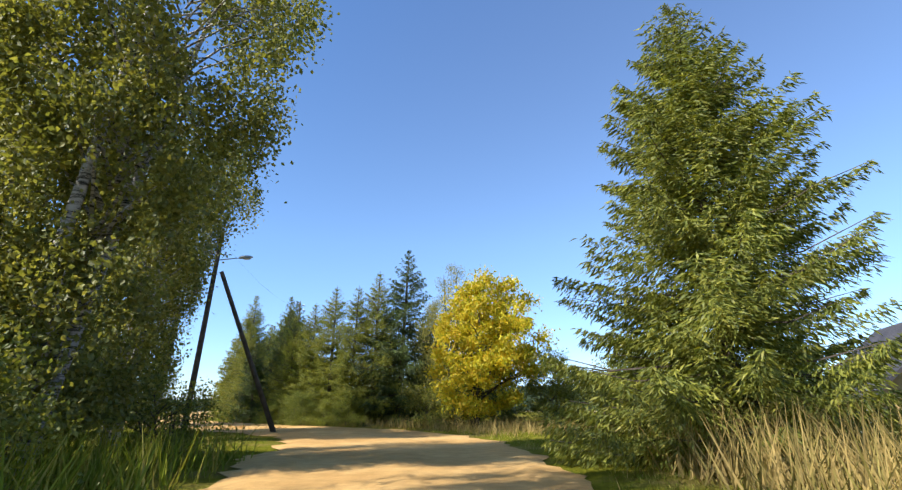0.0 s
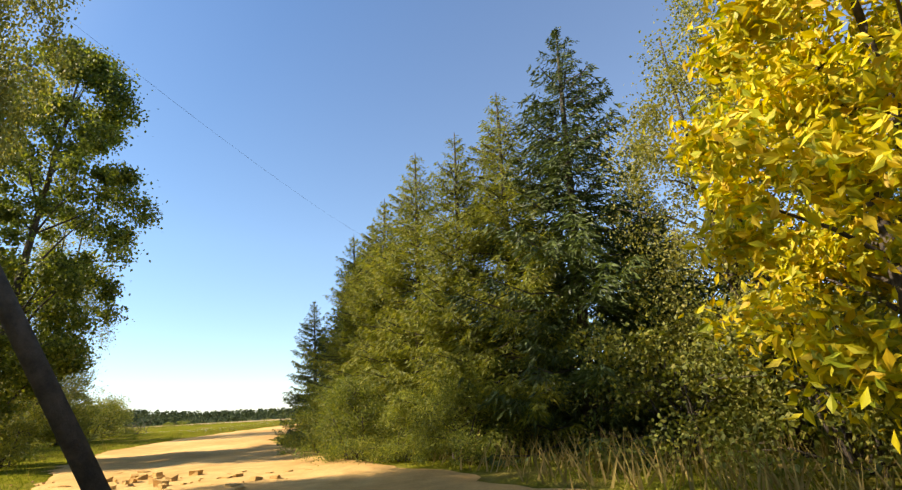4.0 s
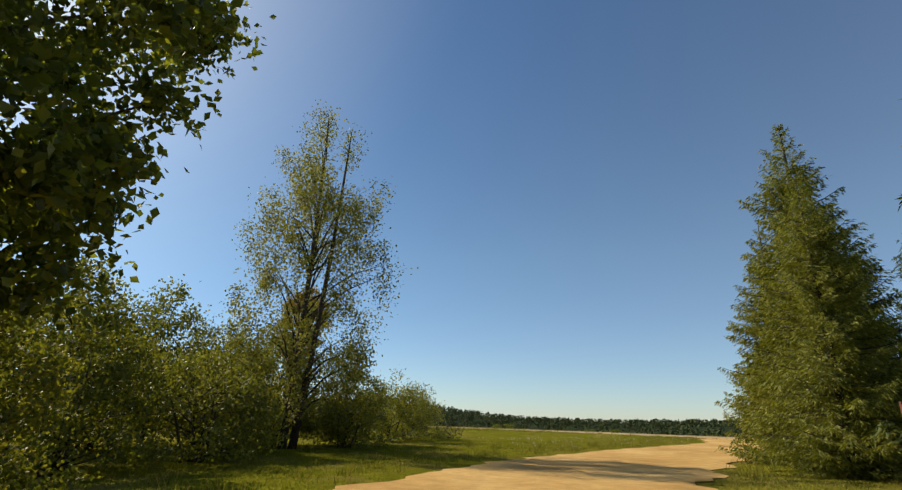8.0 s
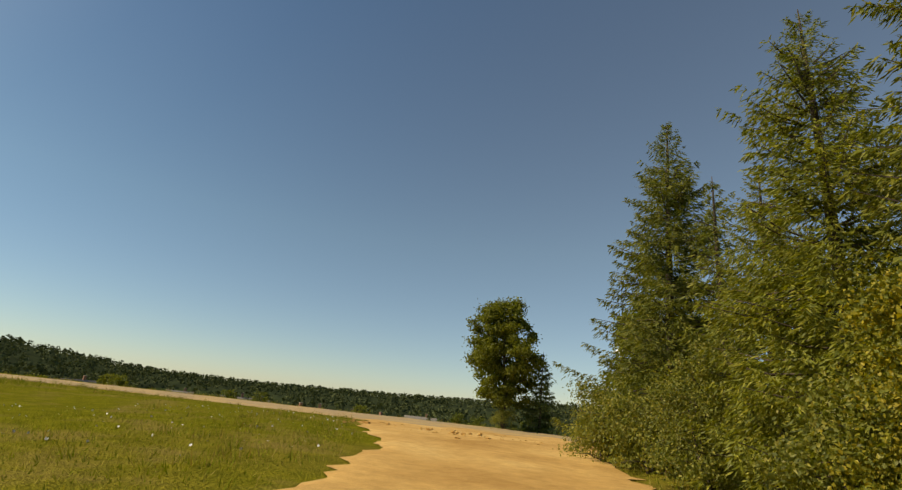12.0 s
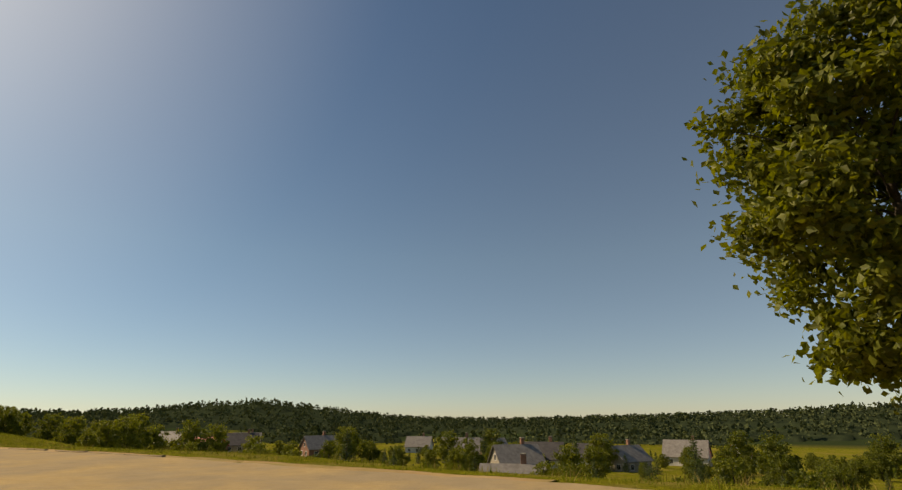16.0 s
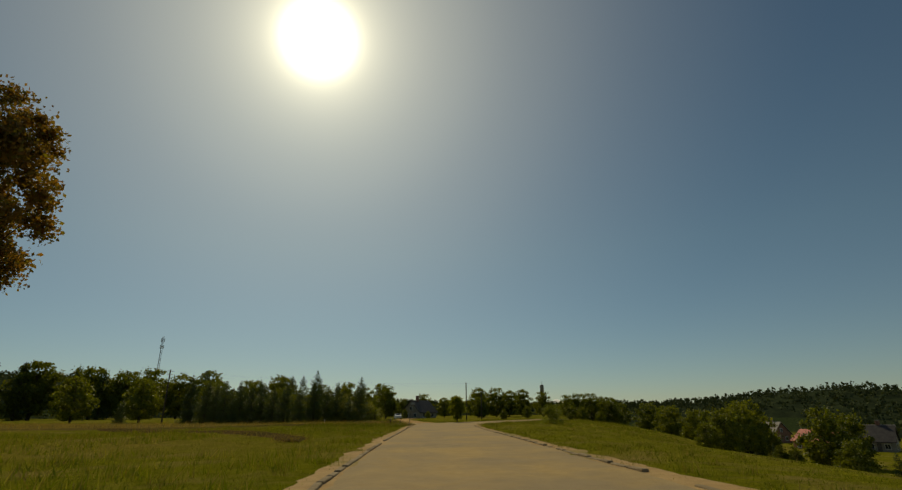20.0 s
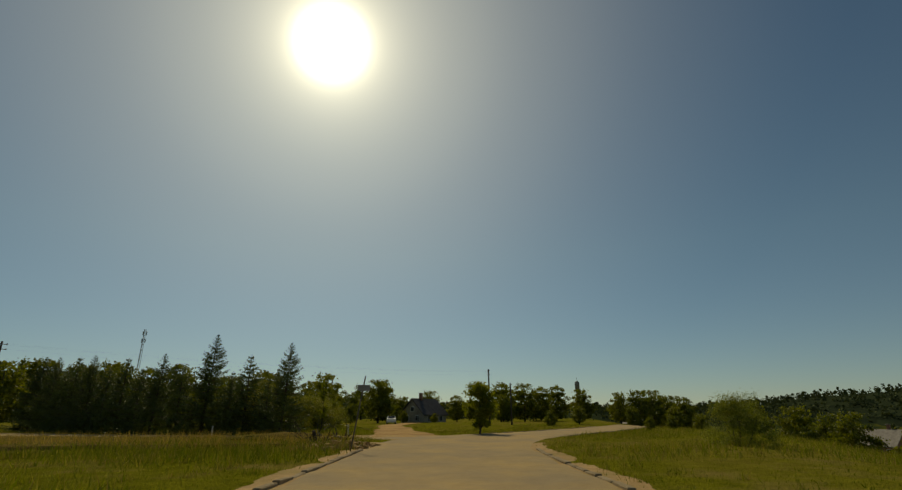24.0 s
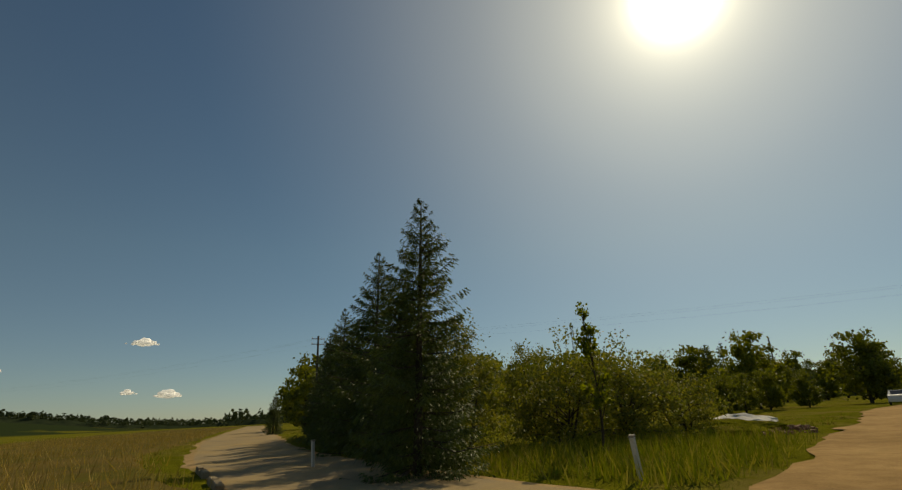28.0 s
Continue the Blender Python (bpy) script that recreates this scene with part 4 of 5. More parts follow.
for x, y, s in ((-216, 39, 0.92), (-202, 32.5, 0.95), (-196, 41, 0.36), (-190, 40, 0.4), (-184, 41, 0.36), (-178, 43, 0.33), (-232, 65, 0.9), (-240, 70, 0.92), (-246, 74, 0.84), (-252, 78, 0.9), (-262, 85, 0.86), (-226, 66, 0.6), (-218.5, 51.5, 0.2), (-219.5, 44.0, 0.26), (-231, 54, 0.6), (-236, 46, 0.75), (-232, 40, 0.6), (-237, 66, 0.78),
                (-225, 96, 0.75), (-233, 100, 0.85), (-242, 106, 0.9), (-229, 106, 0.8), (-251, 104, 0.9), (-214, 93, 0.35), (-258, 112, 0.9), (-236, 93, 0.7), (-173, 78, 0.2), (-182, 98, 0.26), (-178, 94, 0.28), (-192, 82, 0.28), (-165, 91, 0.14), (-157, 87.5, 0.12), (-171, 32, 0.55), (-176, 26, 0.7), (-168, 16, 0.8), (-176, 8, 0.9), (-164, 0, 0.9), (-155, -8, 0.9)):
    plant("broadleaf_tree", CROWN, at_ground(x, y, rng0.uniform(0, 360), s), "round-crowned green tree across the meadow" if s > 0.3 else "small green bush in the meadow", "tree" if s > 0.3 else "bush", "meadow trees")
BELT = [(-320, -2), (-306, -18), (-298, -34), (-292, -50), (-284, -66), (-276, -82), (-268, -98), (-258, -112), (-246, -126), (-232, -138), (-218, -150), (-204, -160), (-262, 8), (-280, 2), (-246, -4), (-230, -16)]
for i, (x, y) in enumerate(BELT):
    for q in range(2):
        s = 1.25 + 0.11 * i + 0.4 * rng0.random() if x < -203 and i < 12 else 0.7 + 0.2 * rng0.random()
        plant("broadleaf_tree", CROWN, at_ground(x + rng0.uniform(-7, 7), y + rng0.uniform(-7, 7), rng0.uniform(0, 360), s), "leafy tree in the belt behind the meadow", "tree", "tree belt")
        plant("spruce_tree", SPRUCE_F, at_ground(x + rng0.uniform(-9, 9), y + rng0.uniform(-9, 9), rng0.uniform(0, 360), s * 1.15), "dark spruce in the belt behind the meadow", "tree", "tree belt")
for x, y, s in ((-127, 104, 0.3), (-134, 108, 0.5), (-141, 112, 0.62), (-150, 116, 0.75), (-158, 118, 0.7), (-150, 126, 0.85), (-168, 121, 0.8), (-177, 122, 0.8), (-186, 118, 0.75), (-196, 115, 0.8), (-206, 112, 0.8), (-190, 132, 0.9), (-215, 128, 0.95), (-225, 118, 0.85),
                (-172, 140, 0.9), (-138, 134, 0.7), (-120, 128, 0.5), (-104, 130, 0.42), (-92, 138, 0.4), (-66, 132, 0.5), (-56, 146, 0.6), (-48, 138, 0.55), (-84, 160, 0.6), (-110, 165, 0.65), (-36, 160, 0.7), (-22, 150, 0.6), (-8, 170, 0.8), (-62, 190, 0.8), (-100, 200, 0.8), (-135, 185, 0.8), (-160, 170, 0.85), (-28, 205, 0.9), (10, 190, 0.9), (28, 170, 0.8), (-150, 220, 0.9), (-80, 235, 0.95), (-52, 240, 0.9), (-200, 200, 0.9)):
    plant("broadleaf_tree", CROWN, at_ground(x, y, rng0.uniform(0, 360), s), "dense green tree among village gardens", "tree", "village trees")
for x, y, k, s in ((-245, 72, 5, 0.95), (-236, 66, 5, 0.82), (26, 66, 5, 1.25), (-130, 150, 5, 0.9), (-70, 175, 5, 0.9), (-42, 185, 5, 0.9), (-116, 215, 5, 1.0), (-140, 205, 5, 1.0), (-15, 220, 5, 1.1)):
    plant("spruce_tree", SETS[k], at_ground(x, y, rng0.uniform(0, 360), s), "distant dark spruce behind the meadow", "tree", "far spruces")


garden = random.Random(21)
for k in range(330):
    x, y = garden.uniform(-190, 25), garden.uniform(116, 285)
    plant("garden_tree", CROWN if garden.random() < 0.7 else SPRUCE_F, at_ground(x, y, garden.uniform(0, 360), garden.uniform(0.2, 0.6)), "small leafy tree in a village garden", "tree", "garden trees")


# ---- far woods ----
def build_woods():
    rng = np.random.default_rng(77)
    n = 15000
    r = np.sqrt(rng.uniform(320 ** 2, 800 ** 2, n))
    b = rng.uniform(-math.pi, math.pi, n)
    cen, size = [], []
    for i in range(n):
        x, y = -80 - r[i] * math.sin(b[i]), 60 + r[i] * math.cos(b[i])
        if r[i] < 560 and abs(abs(math.degrees(b[i])) - 176) < 12:
            continue
        if r[i] < 480 and noise.noise((x * 0.008, y * 0.008, 9)) < -0.1:
            continue
        z = broad_z(x, y)
        h = rng.uniform(7.5, 11)
        w = h * rng.uniform(0.24, 0.4)
        pointed = rng.random() < 0.3
        k = 20
        f = rng.uniform(0.0, 1.0, k) ** 0.8
        rad = w * ((1.05 - f) if pointed else np.sqrt(np.maximum(0.12, 1 - (2 * f - 0.9) ** 2)))
        a = rng.uniform(0, 2 * math.pi, k)
        q = rng.uniform(0.5, 1.0, k)
        cen.append(np.c_[x + rad * np.cos(a) * q, y + rad * np.sin(a) * q, z + f * h - 1.0])
        size.append((1.1 + 0.42 * w * (1 - 0.6 * f * pointed)) * rng.uniform(0.6, 1.2, k))
    cen, size = np.concatenate(cen), np.concatenate(size)
    v, f = leaf_cloud(cen, size, rng, 0.9)
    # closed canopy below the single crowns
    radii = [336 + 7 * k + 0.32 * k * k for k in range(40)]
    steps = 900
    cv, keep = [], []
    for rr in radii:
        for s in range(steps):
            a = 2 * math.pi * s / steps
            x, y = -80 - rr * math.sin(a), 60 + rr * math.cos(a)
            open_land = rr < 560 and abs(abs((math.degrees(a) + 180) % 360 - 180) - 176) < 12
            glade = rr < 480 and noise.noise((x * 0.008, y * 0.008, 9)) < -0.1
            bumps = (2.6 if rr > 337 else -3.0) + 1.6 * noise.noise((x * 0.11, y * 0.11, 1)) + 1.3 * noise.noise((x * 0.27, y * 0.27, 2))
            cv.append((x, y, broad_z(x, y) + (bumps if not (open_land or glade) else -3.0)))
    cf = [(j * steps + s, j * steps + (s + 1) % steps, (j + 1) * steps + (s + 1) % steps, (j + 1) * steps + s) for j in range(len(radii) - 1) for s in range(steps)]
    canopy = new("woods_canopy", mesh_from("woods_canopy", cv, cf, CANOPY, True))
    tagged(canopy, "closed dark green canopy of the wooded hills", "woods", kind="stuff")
    ob = new("far_woods", mesh_from("far_woods", v, f, FAR_WOOD))
    tagged(ob, "dark green wooded hills on the skyline", "woods", kind="stuff")


build_woods()


# ---- grass ----
def build_grass():
    rng = np.random.default_rng(8)
    def blades(n, sampler, hmin, hmax, mat, name, label, width=0.02):
        pts = []
        while len(pts) < n:
            x, y = sampler()
            g = road_gap(x, y)
            if g < 0.1 or (g < 1.2 and rng.random() > g / 1.2):
                continue
            pts.append((x, y, ground_z(x, y, g)))
        p = np.array(pts)
        h = rng.uniform(hmin, hmax, n)
        a = rng.uniform(0, 2 * math.pi, n)
        s = np.c_[np.cos(a), np.sin(a), np.zeros(n)] * (width * rng.uniform(0.6, 1.4, n))[:, None]
        t = rng.normal(size=(n, 3)) * 0.35 * h[:, None]
        t[:, 2] = h
        v = np.stack([p - s, p + s, p + t], axis=1).reshape(-1, 3)
        v[:, 2] -= 0.02
        ob = new(name, mesh_from(name, v, np.arange(3 * n).reshape(n, 3), mat))
        tagged(ob, label, "grass", kind="stuff")
    def along(keys, reach):
        pts = [p for k in keys for p in LINES[k] if -150 < p.x < 25 and -4 < p.y < 112]
        def f():
            p = pts[rng.integers(len(pts))]
            return p.x + rng.uniform(-1, 1) * reach, p.y + rng.uniform(-1, 1) * reach
        return f
    blades(80000, along(("lane",), 11), 0.03, 0.11, GRASS_BLADE, "verge_grass", "green grass blades along the lane", 0.012)
    blades(64000, along(("west", "south", "dirt"), 13), 0.03, 0.10, GRASS_BLADE, "meadow_grass", "green meadow grass beside the street", 0.013)
    blades(3200, lambda: (rng.uniform(4.2, 11), rng.uniform(3, 12)), 0.6, 1.5, DRY_GRASS, "dry_grass", "tall dry yellow grass beside the lane", 0.02)
    blades(2600, lambda: (rng.uniform(-11, -4), rng.uniform(2, 14)), 0.4, 1.2, GRASS_BLADE, "tall_grass", "tall green grass under the birches", 0.02)
    blades(3500, lambda: (rng.uniform(-8, 12), rng.uniform(22.5, 33)), 0.3, 0.8, DRY_GRASS, "straw_grass", "straw-coloured grass below the trees", 0.02)

    def inside(key, k=0.95):
        pts = LINES_FIELD[key]
        def f():
            i = rng.integers(min(len(pts), 75))
            p, q = pts[i], pts[min(i + 1, len(pts) - 1)]
            w = rng.uniform(-k, k) * p.z
            return p.x + w + rng.uniform(-0.6, 0.6), p.y + rng.uniform(-1.2, 1.2)
        return f
    def strip():
        pts = LINES_FIELD["strip"]
        p = pts[rng.integers(len(pts))]
        return p.x + rng.uniform(-0.8, 0.8), p.y + rng.uniform(-1, 1) * p.z
    # rough tufts along the roads
    spots = []
    pool = [p for k in ("lane", "west", "south", "dirt") for p in LINES[k] if -170 < p.x < 20 and -4 < p.y < 112]
    while len(spots) < 1500:
        p = pool[rng.integers(len(pool))]
        x, y = p.x + rng.uniform(-1, 1) * 13, p.y + rng.uniform(-1, 1) * 13
        g = road_gap(x, y)
        if 0.15 < g < 9 and rng.random() < math.exp(-g / 3.5):
            spots.append((x, y))
    def near_spot():
        x, y = spots[rng.integers(len(spots))]
        return x + rng.normal() * 0.16, y + rng.normal() * 0.16
    blades(26000, near_spot, 0.06, 0.26, GRASS_BLADE, "grass_tufts", "rough green grass tufts along the roads", 0.011)
    blades(9000, near_spot, 0.10, 0.38, DRY_GRASS, "straw_tufts", "straw-coloured grass tufts along the roads", 0.009)
    rough = []
    while len(rough) < 1500:
        x, y = (rng.uniform(-178, -118), rng.uniform(74, 104)) if rng.random() < 0.5 else (rng.uniform(-122, -58), rng.uniform(50, 84))
        if road_gap(x, y) > 1.2 and noise.noise((x * 0.09, y * 0.09, 6)) > -0.25:
            rough.append((x, y))
    def near_rough():
        x, y = rough[rng.integers(len(rough))]
        return x + rng.normal() * 0.35, y + rng.normal() * 0.35
    blades(30000, near_rough, 0.10, 0.42, GRASS_BLADE, "meadow_weeds", "rough weeds and tall grass in the meadow", 0.016)
    blades(6000, near_rough, 0.15, 0.50, DRY_GRASS, "meadow_straw", "dry stalks among the meadow weeds", 0.010)
    n = 420
    spot = np.c_[rng.uniform(-48, -31, n), rng.uniform(52, 84, n), np.zeros(n)]
    spot = np.array([q for q in spot if road_gap(q[0], q[1]) > 0.6])
    spot[:, 2] = [ground_z(q[0], q[1]) + 0.12 for q in spot]
    v, f = leaf_cloud(spot, rng.uniform(0.04, 0.075, len(spot)), rng, 0.9)
    tagged(new("meadow_flowers", mesh_from("meadow_flowers", v, f, WHITE_PAINT)), "small white flowers in the meadow grass", "flowers", kind="stuff")
    blades(15000, inside("field"), 0.2, 0.7, DRY_GRASS, "field_grass", "tall dry grass beside the side street", 0.02)
    blades(1600, strip, 0.12, 0.35, DRY_GRASS, "strip_grass", "dry brown grass in the meadow", 0.02)
    blades(6000, lambda: (rng.uniform(-153, -139.5), rng.uniform(55.5, 64.5)), 0.12, 0.55, GRASS_BLADE, "junction_weeds", "weeds and grass at the thicket's foot", 0.018)
    blades(2500, lambda: (rng.uniform(-134, -122), rng.uniform(58, 71.5)), 0.15, 0.6, DRY_GRASS, "corner_straw", "dry stalks on the rough corner", 0.012)
    blades(5000, lambda: (rng.uniform(-132.5, -118), rng.uniform(60, 71.5)), 0.12, 0.5, GRASS_BLADE, "corner_weeds", "rough grass and weeds on the corner", 0.018)


build_grass()


# ---- poles and wires ----
def rod(name, a, b, r0, r1, mat, parent, label="", sides=8):
    return part(name, tube_mesh(name, [a, tuple((Vector(a) + Vector(b)) / 2), b], [r0, (r0 + r1) / 2, r1], mat, sides), None, parent, label)


def insulator(parent, at):
    x, y, z = at
    part("insulator", tube_mesh("insulator", [(x, y, z), (x, y, z + 0.04), (x, y, z + 0.09), (x, y, z + 0.13)], [0.03, 0.05, 0.04, 0.02], WHITE_PAINT, 8), None, parent, "white porcelain insulator")


def lamp_pole():
    root = tagged(empty("street_lamp", pose(-12.0, 23.9, ground_z(-12.0, 23.9))), "leaning dark wooden pole with strut and street lamp", "street lamp")
    top = (0.85, -0.8, 9.2)
    rod("pole", (0, 0, -0.3), top, 0.15, 0.10, POLE_WOOD, root)
    rod("strut", (3.3, 2.5, -0.2), (1.1, -0.85, 7.3), 0.14, 0.10, POLE_WOOD, root, "slanting wooden strut")
    for dz in (0.35, 1.0):
        c = Vector(top) - Vector((0.08, -0.1, 1)) * dz
        arm = rod("crossarm", tuple(c + Vector((-0.32, -0.1, 0))), tuple(c + Vector((0.32, 0.1, 0))), 0.025, 0.025, RUST, root)
        for s in (-0.3, 0.3):
            insulator(root, tuple(c + Vector((s, s * 0.3, 0.02))))
    c = Vector((0.75, -0.7, 7.9))
    rod("bracket", tuple(c), tuple(c + Vector((0.75, 0.5, 0.25))), 0.03, 0.025, METAL, root)
    bm = bmesh.new()
    bmesh.ops.create_uvsphere(bm, u_segments=14, v_segments=8, radius=1)
    bmesh.ops.scale(bm, vec=(0.36, 0.15, 0.11), verts=bm.verts)
    for v in bm.verts:
        if v.co.z < -0.03:
            v.co.z = -0.03 + (v.co.z + 0.03) * 0.25
    head = part("lamp_head", bm, METAL, root, "grey metal lamp housing", pose(c.x + 1.05, c.y + 0.7, c.z + 0.33, 0, -12, 34))
    bm = bmesh.new()
    bmesh.ops.create_uvsphere(bm, u_segments=12, v_segments=6, radius=1)
    bmesh.ops.scale(bm, vec=(0.2, 0.11, 0.06), verts=bm.verts)
    bmesh.ops.translate(bm, vec=(0.08, 0, -0.05), verts=bm.verts)
    part("lens", bm, WHITE_PAINT, head, "pale lamp lens")


def power_pole(x, y, h, lean=(0, 0), arms=2, turn=0.0, mat=None, sink=0.0):
    root = tagged(empty("utility_pole", pose(x, y, ground_z(x, y) - sink, 0, 0, turn)), "tall weathered utility pole with crossarms", "utility pole", "utility poles")
    rod("pole", (0, 0, -0.3), (lean[0], lean[1], h), 0.15, 0.10, mat or POLE_WOOD, root)
    for i in range(arms):
        z = h - 0.3 - 0.55 * i
        cx, cy = lean[0] * z / h, lean[1] * z / h
        rod("crossarm", (cx - 0.7, cy, z), (cx + 0.7, cy, z), 0.035, 0.035, RUST, root)
        for s in (-0.62, 0.62):
            insulator(root, (cx + s, cy, z + 0.03))
    return root


def wire(name, a, b, sag, r=0.0028):
    a, b = Vector(a), Vector(b)
    pts = []
    for i in range(15):
        t = i / 14
        p = a.lerp(b, t)
        p.z -= sag * 4 * t * (1 - t)
        pts.append(tuple(p))
    ob = new(name, tube_mesh(name, pts, [r] * 15, RUBBER, 4))
    tagged(ob, "thin dark overhead wire between poles", "wire", "overhead wires")


lamp_pole()
power_pole(-17.2, 57.6, 12.6, (-0.2, 0.3), 2, 60, WOOD_GREY)
power_pole(-182, 68.8, 8.2, (0, 0), 2, 20)
power_pole(-228, 22, 11.5, (0, 0), 2, 10)
power_pole(-188, 71.5, 6.4, (0, 0), 1, 20)
power_pole(-149, 18, 9.5, (0, 0.1), 2, 0)
for k, (dz, dy) in enumerate(((0.0, 0), (-0.5, 0.5), (0.05, 1.2))):
    if k == 0:
        wire("overhead_wire", (-11.2, 23.1 + dy * 0.3, 9.0 + dz), (-17.4, 57.8 + dy * 0.5, 12.2 + dz), 0.9)
    wire("overhead_wire", (-149, 18 + dy, 9.2 + dz), (-182, 68.8 + dy, 7.8 + dz), 0.7)
    wire("overhead_wire", (-149, 18 + dy, 9.2 + dz), (-110, -55 + dy, 9.2 + dz), 0.7)


# ---- houses ----
def house(x, y, turn, w, d, eaves, ridge, wall, roof, label, chimney=True, sink=0.4):
    """A gabled house, w along its ridge, d across; windows and a door set into its sides."""
    root = tagged(empty("house", pose(x, y, min(ground_z(x, y), ground_z(x + 3, y + 3)) - sink, 0, 0, turn)), label, "house", "village houses")
    hw, hd = w / 2, d / 2
    v = [(-hw, -hd, 0), (hw, -hd, 0), (hw, hd, 0), (-hw, hd, 0), (-hw, -hd, eaves), (hw, -hd, eaves), (hw, hd, eaves), (-hw, hd, eaves), (-hw, 0, ridge), (hw, 0, ridge)]
    f = [(0, 1, 5, 4), (2, 3, 7, 6), (1, 2, 6, 9, 5), (3, 0, 4, 8, 7), (3, 2, 1, 0)]
    part("wall", mesh_from("wall", v, f, wall), None, root)
    o = 0.45
    drop = (ridge - eaves) * o / hd
    for s in (-1, 1):
        p = [(-hw - o, 0, ridge + 0.02), (hw + o, 0, ridge + 0.02), (hw + o, s * (hd + o), eaves - drop + 0.02), (-hw - o, s * (hd + o), eaves - drop + 0.02)]
        q = [(a, b, c + 0.16) for a, b, c in p]
        fc = [(0, 1, 2, 3), (7, 6, 5, 4), (0, 4, 5, 1), (1, 5, 6, 2), (2, 6, 7, 3), (3, 7, 4, 0)]
        part("roof", mesh_from("roof", p + q, fc, roof), None, root)
    if chimney:
        ch = part("chimney", box_bm(0.7, 0.7, 1.6, (w * 0.18, 0.3, ridge + 0.55), 0.04), BRICK_WALL, root)
        part("cap", box_bm(0.85, 0.85, 0.12, (w * 0.18, 0.3, ridge + 1.4), 0.02), CONCRETE, ch)
    def window(cx, cy, cz, ww, wh, axis):
        sx, sy = (ww, 0.1) if axis == "x" else (0.1, ww)
        fr = part("window", box_bm(sx + (0.16 if axis == "x" else 0), sy + (0.16 if axis == "y" else 0), wh + 0.16, (cx, cy, cz), 0.01), WHITE_PAINT, root)
        ox, oy = (0, math.copysign(0.035, cy)) if axis == "x" else (math.copysign(0.035, cx), 0)
        for k in (-0.25, 0.25):
            part("pane", box_bm(ww * 0.44 if axis == "x" else 0.05, 0.05 if axis == "x" else ww * 0.44, wh * 0.92, (cx + ox + (ww * k if axis == "x" else 0), cy + oy + (ww * k if axis == "y" else 0), cz)), GLASS, fr)
    n = 3 if w > 9 else 2
    for s in (-1, 1):
        for i in range(n):
            window(-hw + w * (i + 0.5) / n, s * hd, eaves * 0.55, 1.1, 1.2, "x")
        window(s * hw, -hd * 0.45, eaves * 0.55, 1.1, 1.2, "y")
        window(s * hw, hd * 0.45, eaves * 0.55, 1.1, 1.2, "y")
        if ridge - eaves > 2.4:
            window(s * hw, 0, eaves + (ridge - eaves) * 0.32, 1.0, 1.1, "y")
    part("door", box_bm(0.95, 0.1, 2.05, (hw * 0.33, -hd, 1.05 + sink), 0.01), WOOD_GREY, root)
    return root


W, E, B = WHITE_WALL, BEIGE_WALL, BRICK_WALL
HOUSES = [(-226, 47.0, -27, 8, 7.2, 2.3, 5.6, E, DARK_ROOF, "pale gabled house with steep dark roof"),
          (-82, 143, 30, 8, 6, 2.3, 4.6, E, GREY_ROOF, "low house with grey sheet roof below the slope"),
          (-105, 174, 60, 9, 7, 2.8, 6.0, E, GREY_ROOF, "pale house with grey roof among gardens"),
          (-113, 196, 20, 9, 7, 3.0, 6.4, W, DARK_ROOF, "pale house with dark roof among gardens"),
          (-97, 206, 75, 9, 7, 3.0, 6.0, E, GREY_ROOF, "pale house with grey roof among gardens"),
          (-100, 252, 10, 12, 8, 3.4, 7.6, W, GREY_ROOF, "white house with red gable trim"),
          (-89, 262, 100, 9, 8, 3.2, 7.4, W, RED_ROOF, "white house with bright red roof"),
          (-141, 196, 40, 10, 8, 3.2, 6.8, E, GREY_ROOF, "pale house with grey roof among gardens"),
          (-166, 240, 70, 10, 8, 3.2, 6.8, B, GREY_ROOF, "brick house with grey roof among trees"),
          (-118, 226, 15, 9, 7, 3.0, 6.2, W, DARK_ROOF, "pale house with dark roof among gardens"),
          (-204, 238, 35, 10, 8, 3.2, 6.8, W, GREY_ROOF, "white house with grey roof in the valley"),
          (-182, 176, 80, 9, 8, 3.0, 6.4, B, GREY_ROOF, "brick house with grey roof among trees"),
          (-3, 206, 25, 10, 8, 3.2, 6.8, W, GREY_ROOF, "pale house with grey roof among gardens"),
          (17, 224, 70, 10, 8, 3.2, 7.4, W, DARK_ROOF, "white house with dark steep roof"),
          (-19, 184, 110, 11, 7, 2.8, 5.0, E, GREY_ROOF, "long low outbuilding with pale walls"),
          (-6, 160, 20, 9, 6, 2.4, 4.2, W, GREY_ROOF, "low pale shed roof beyond the road"),
          (-226, 172, 55, 10, 8, 3.0, 6.6, E, DARK_ROOF, "pale house with dark roof beside the meadow"),
          (-222, 158, 20, 12, 7, 2.8, 5.4, B, RED_ROOF, "long brick outbuilding with red roof"),
          (-240, 180, 60, 10, 8, 3.2, 6.8, W, GREY_ROOF, "pale house with grey roof in the valley"),
          (-262, 160, 30, 10, 8, 3.2, 6.8, B, GREY_ROOF, "brick house with grey roof in the valley"),
          (-285, 105, 40, 11, 8, 3.2, 6.4, E, DARK_ROOF, "distant pale house beyond the meadow"),
          (21.4, 23.0, 70, 8, 7, 2.3, 5.4, OCHRE, DARK_ROOF, "ochre gabled cottage behind the big spruce", False)]
for h in HOUSES:
    house(*h)


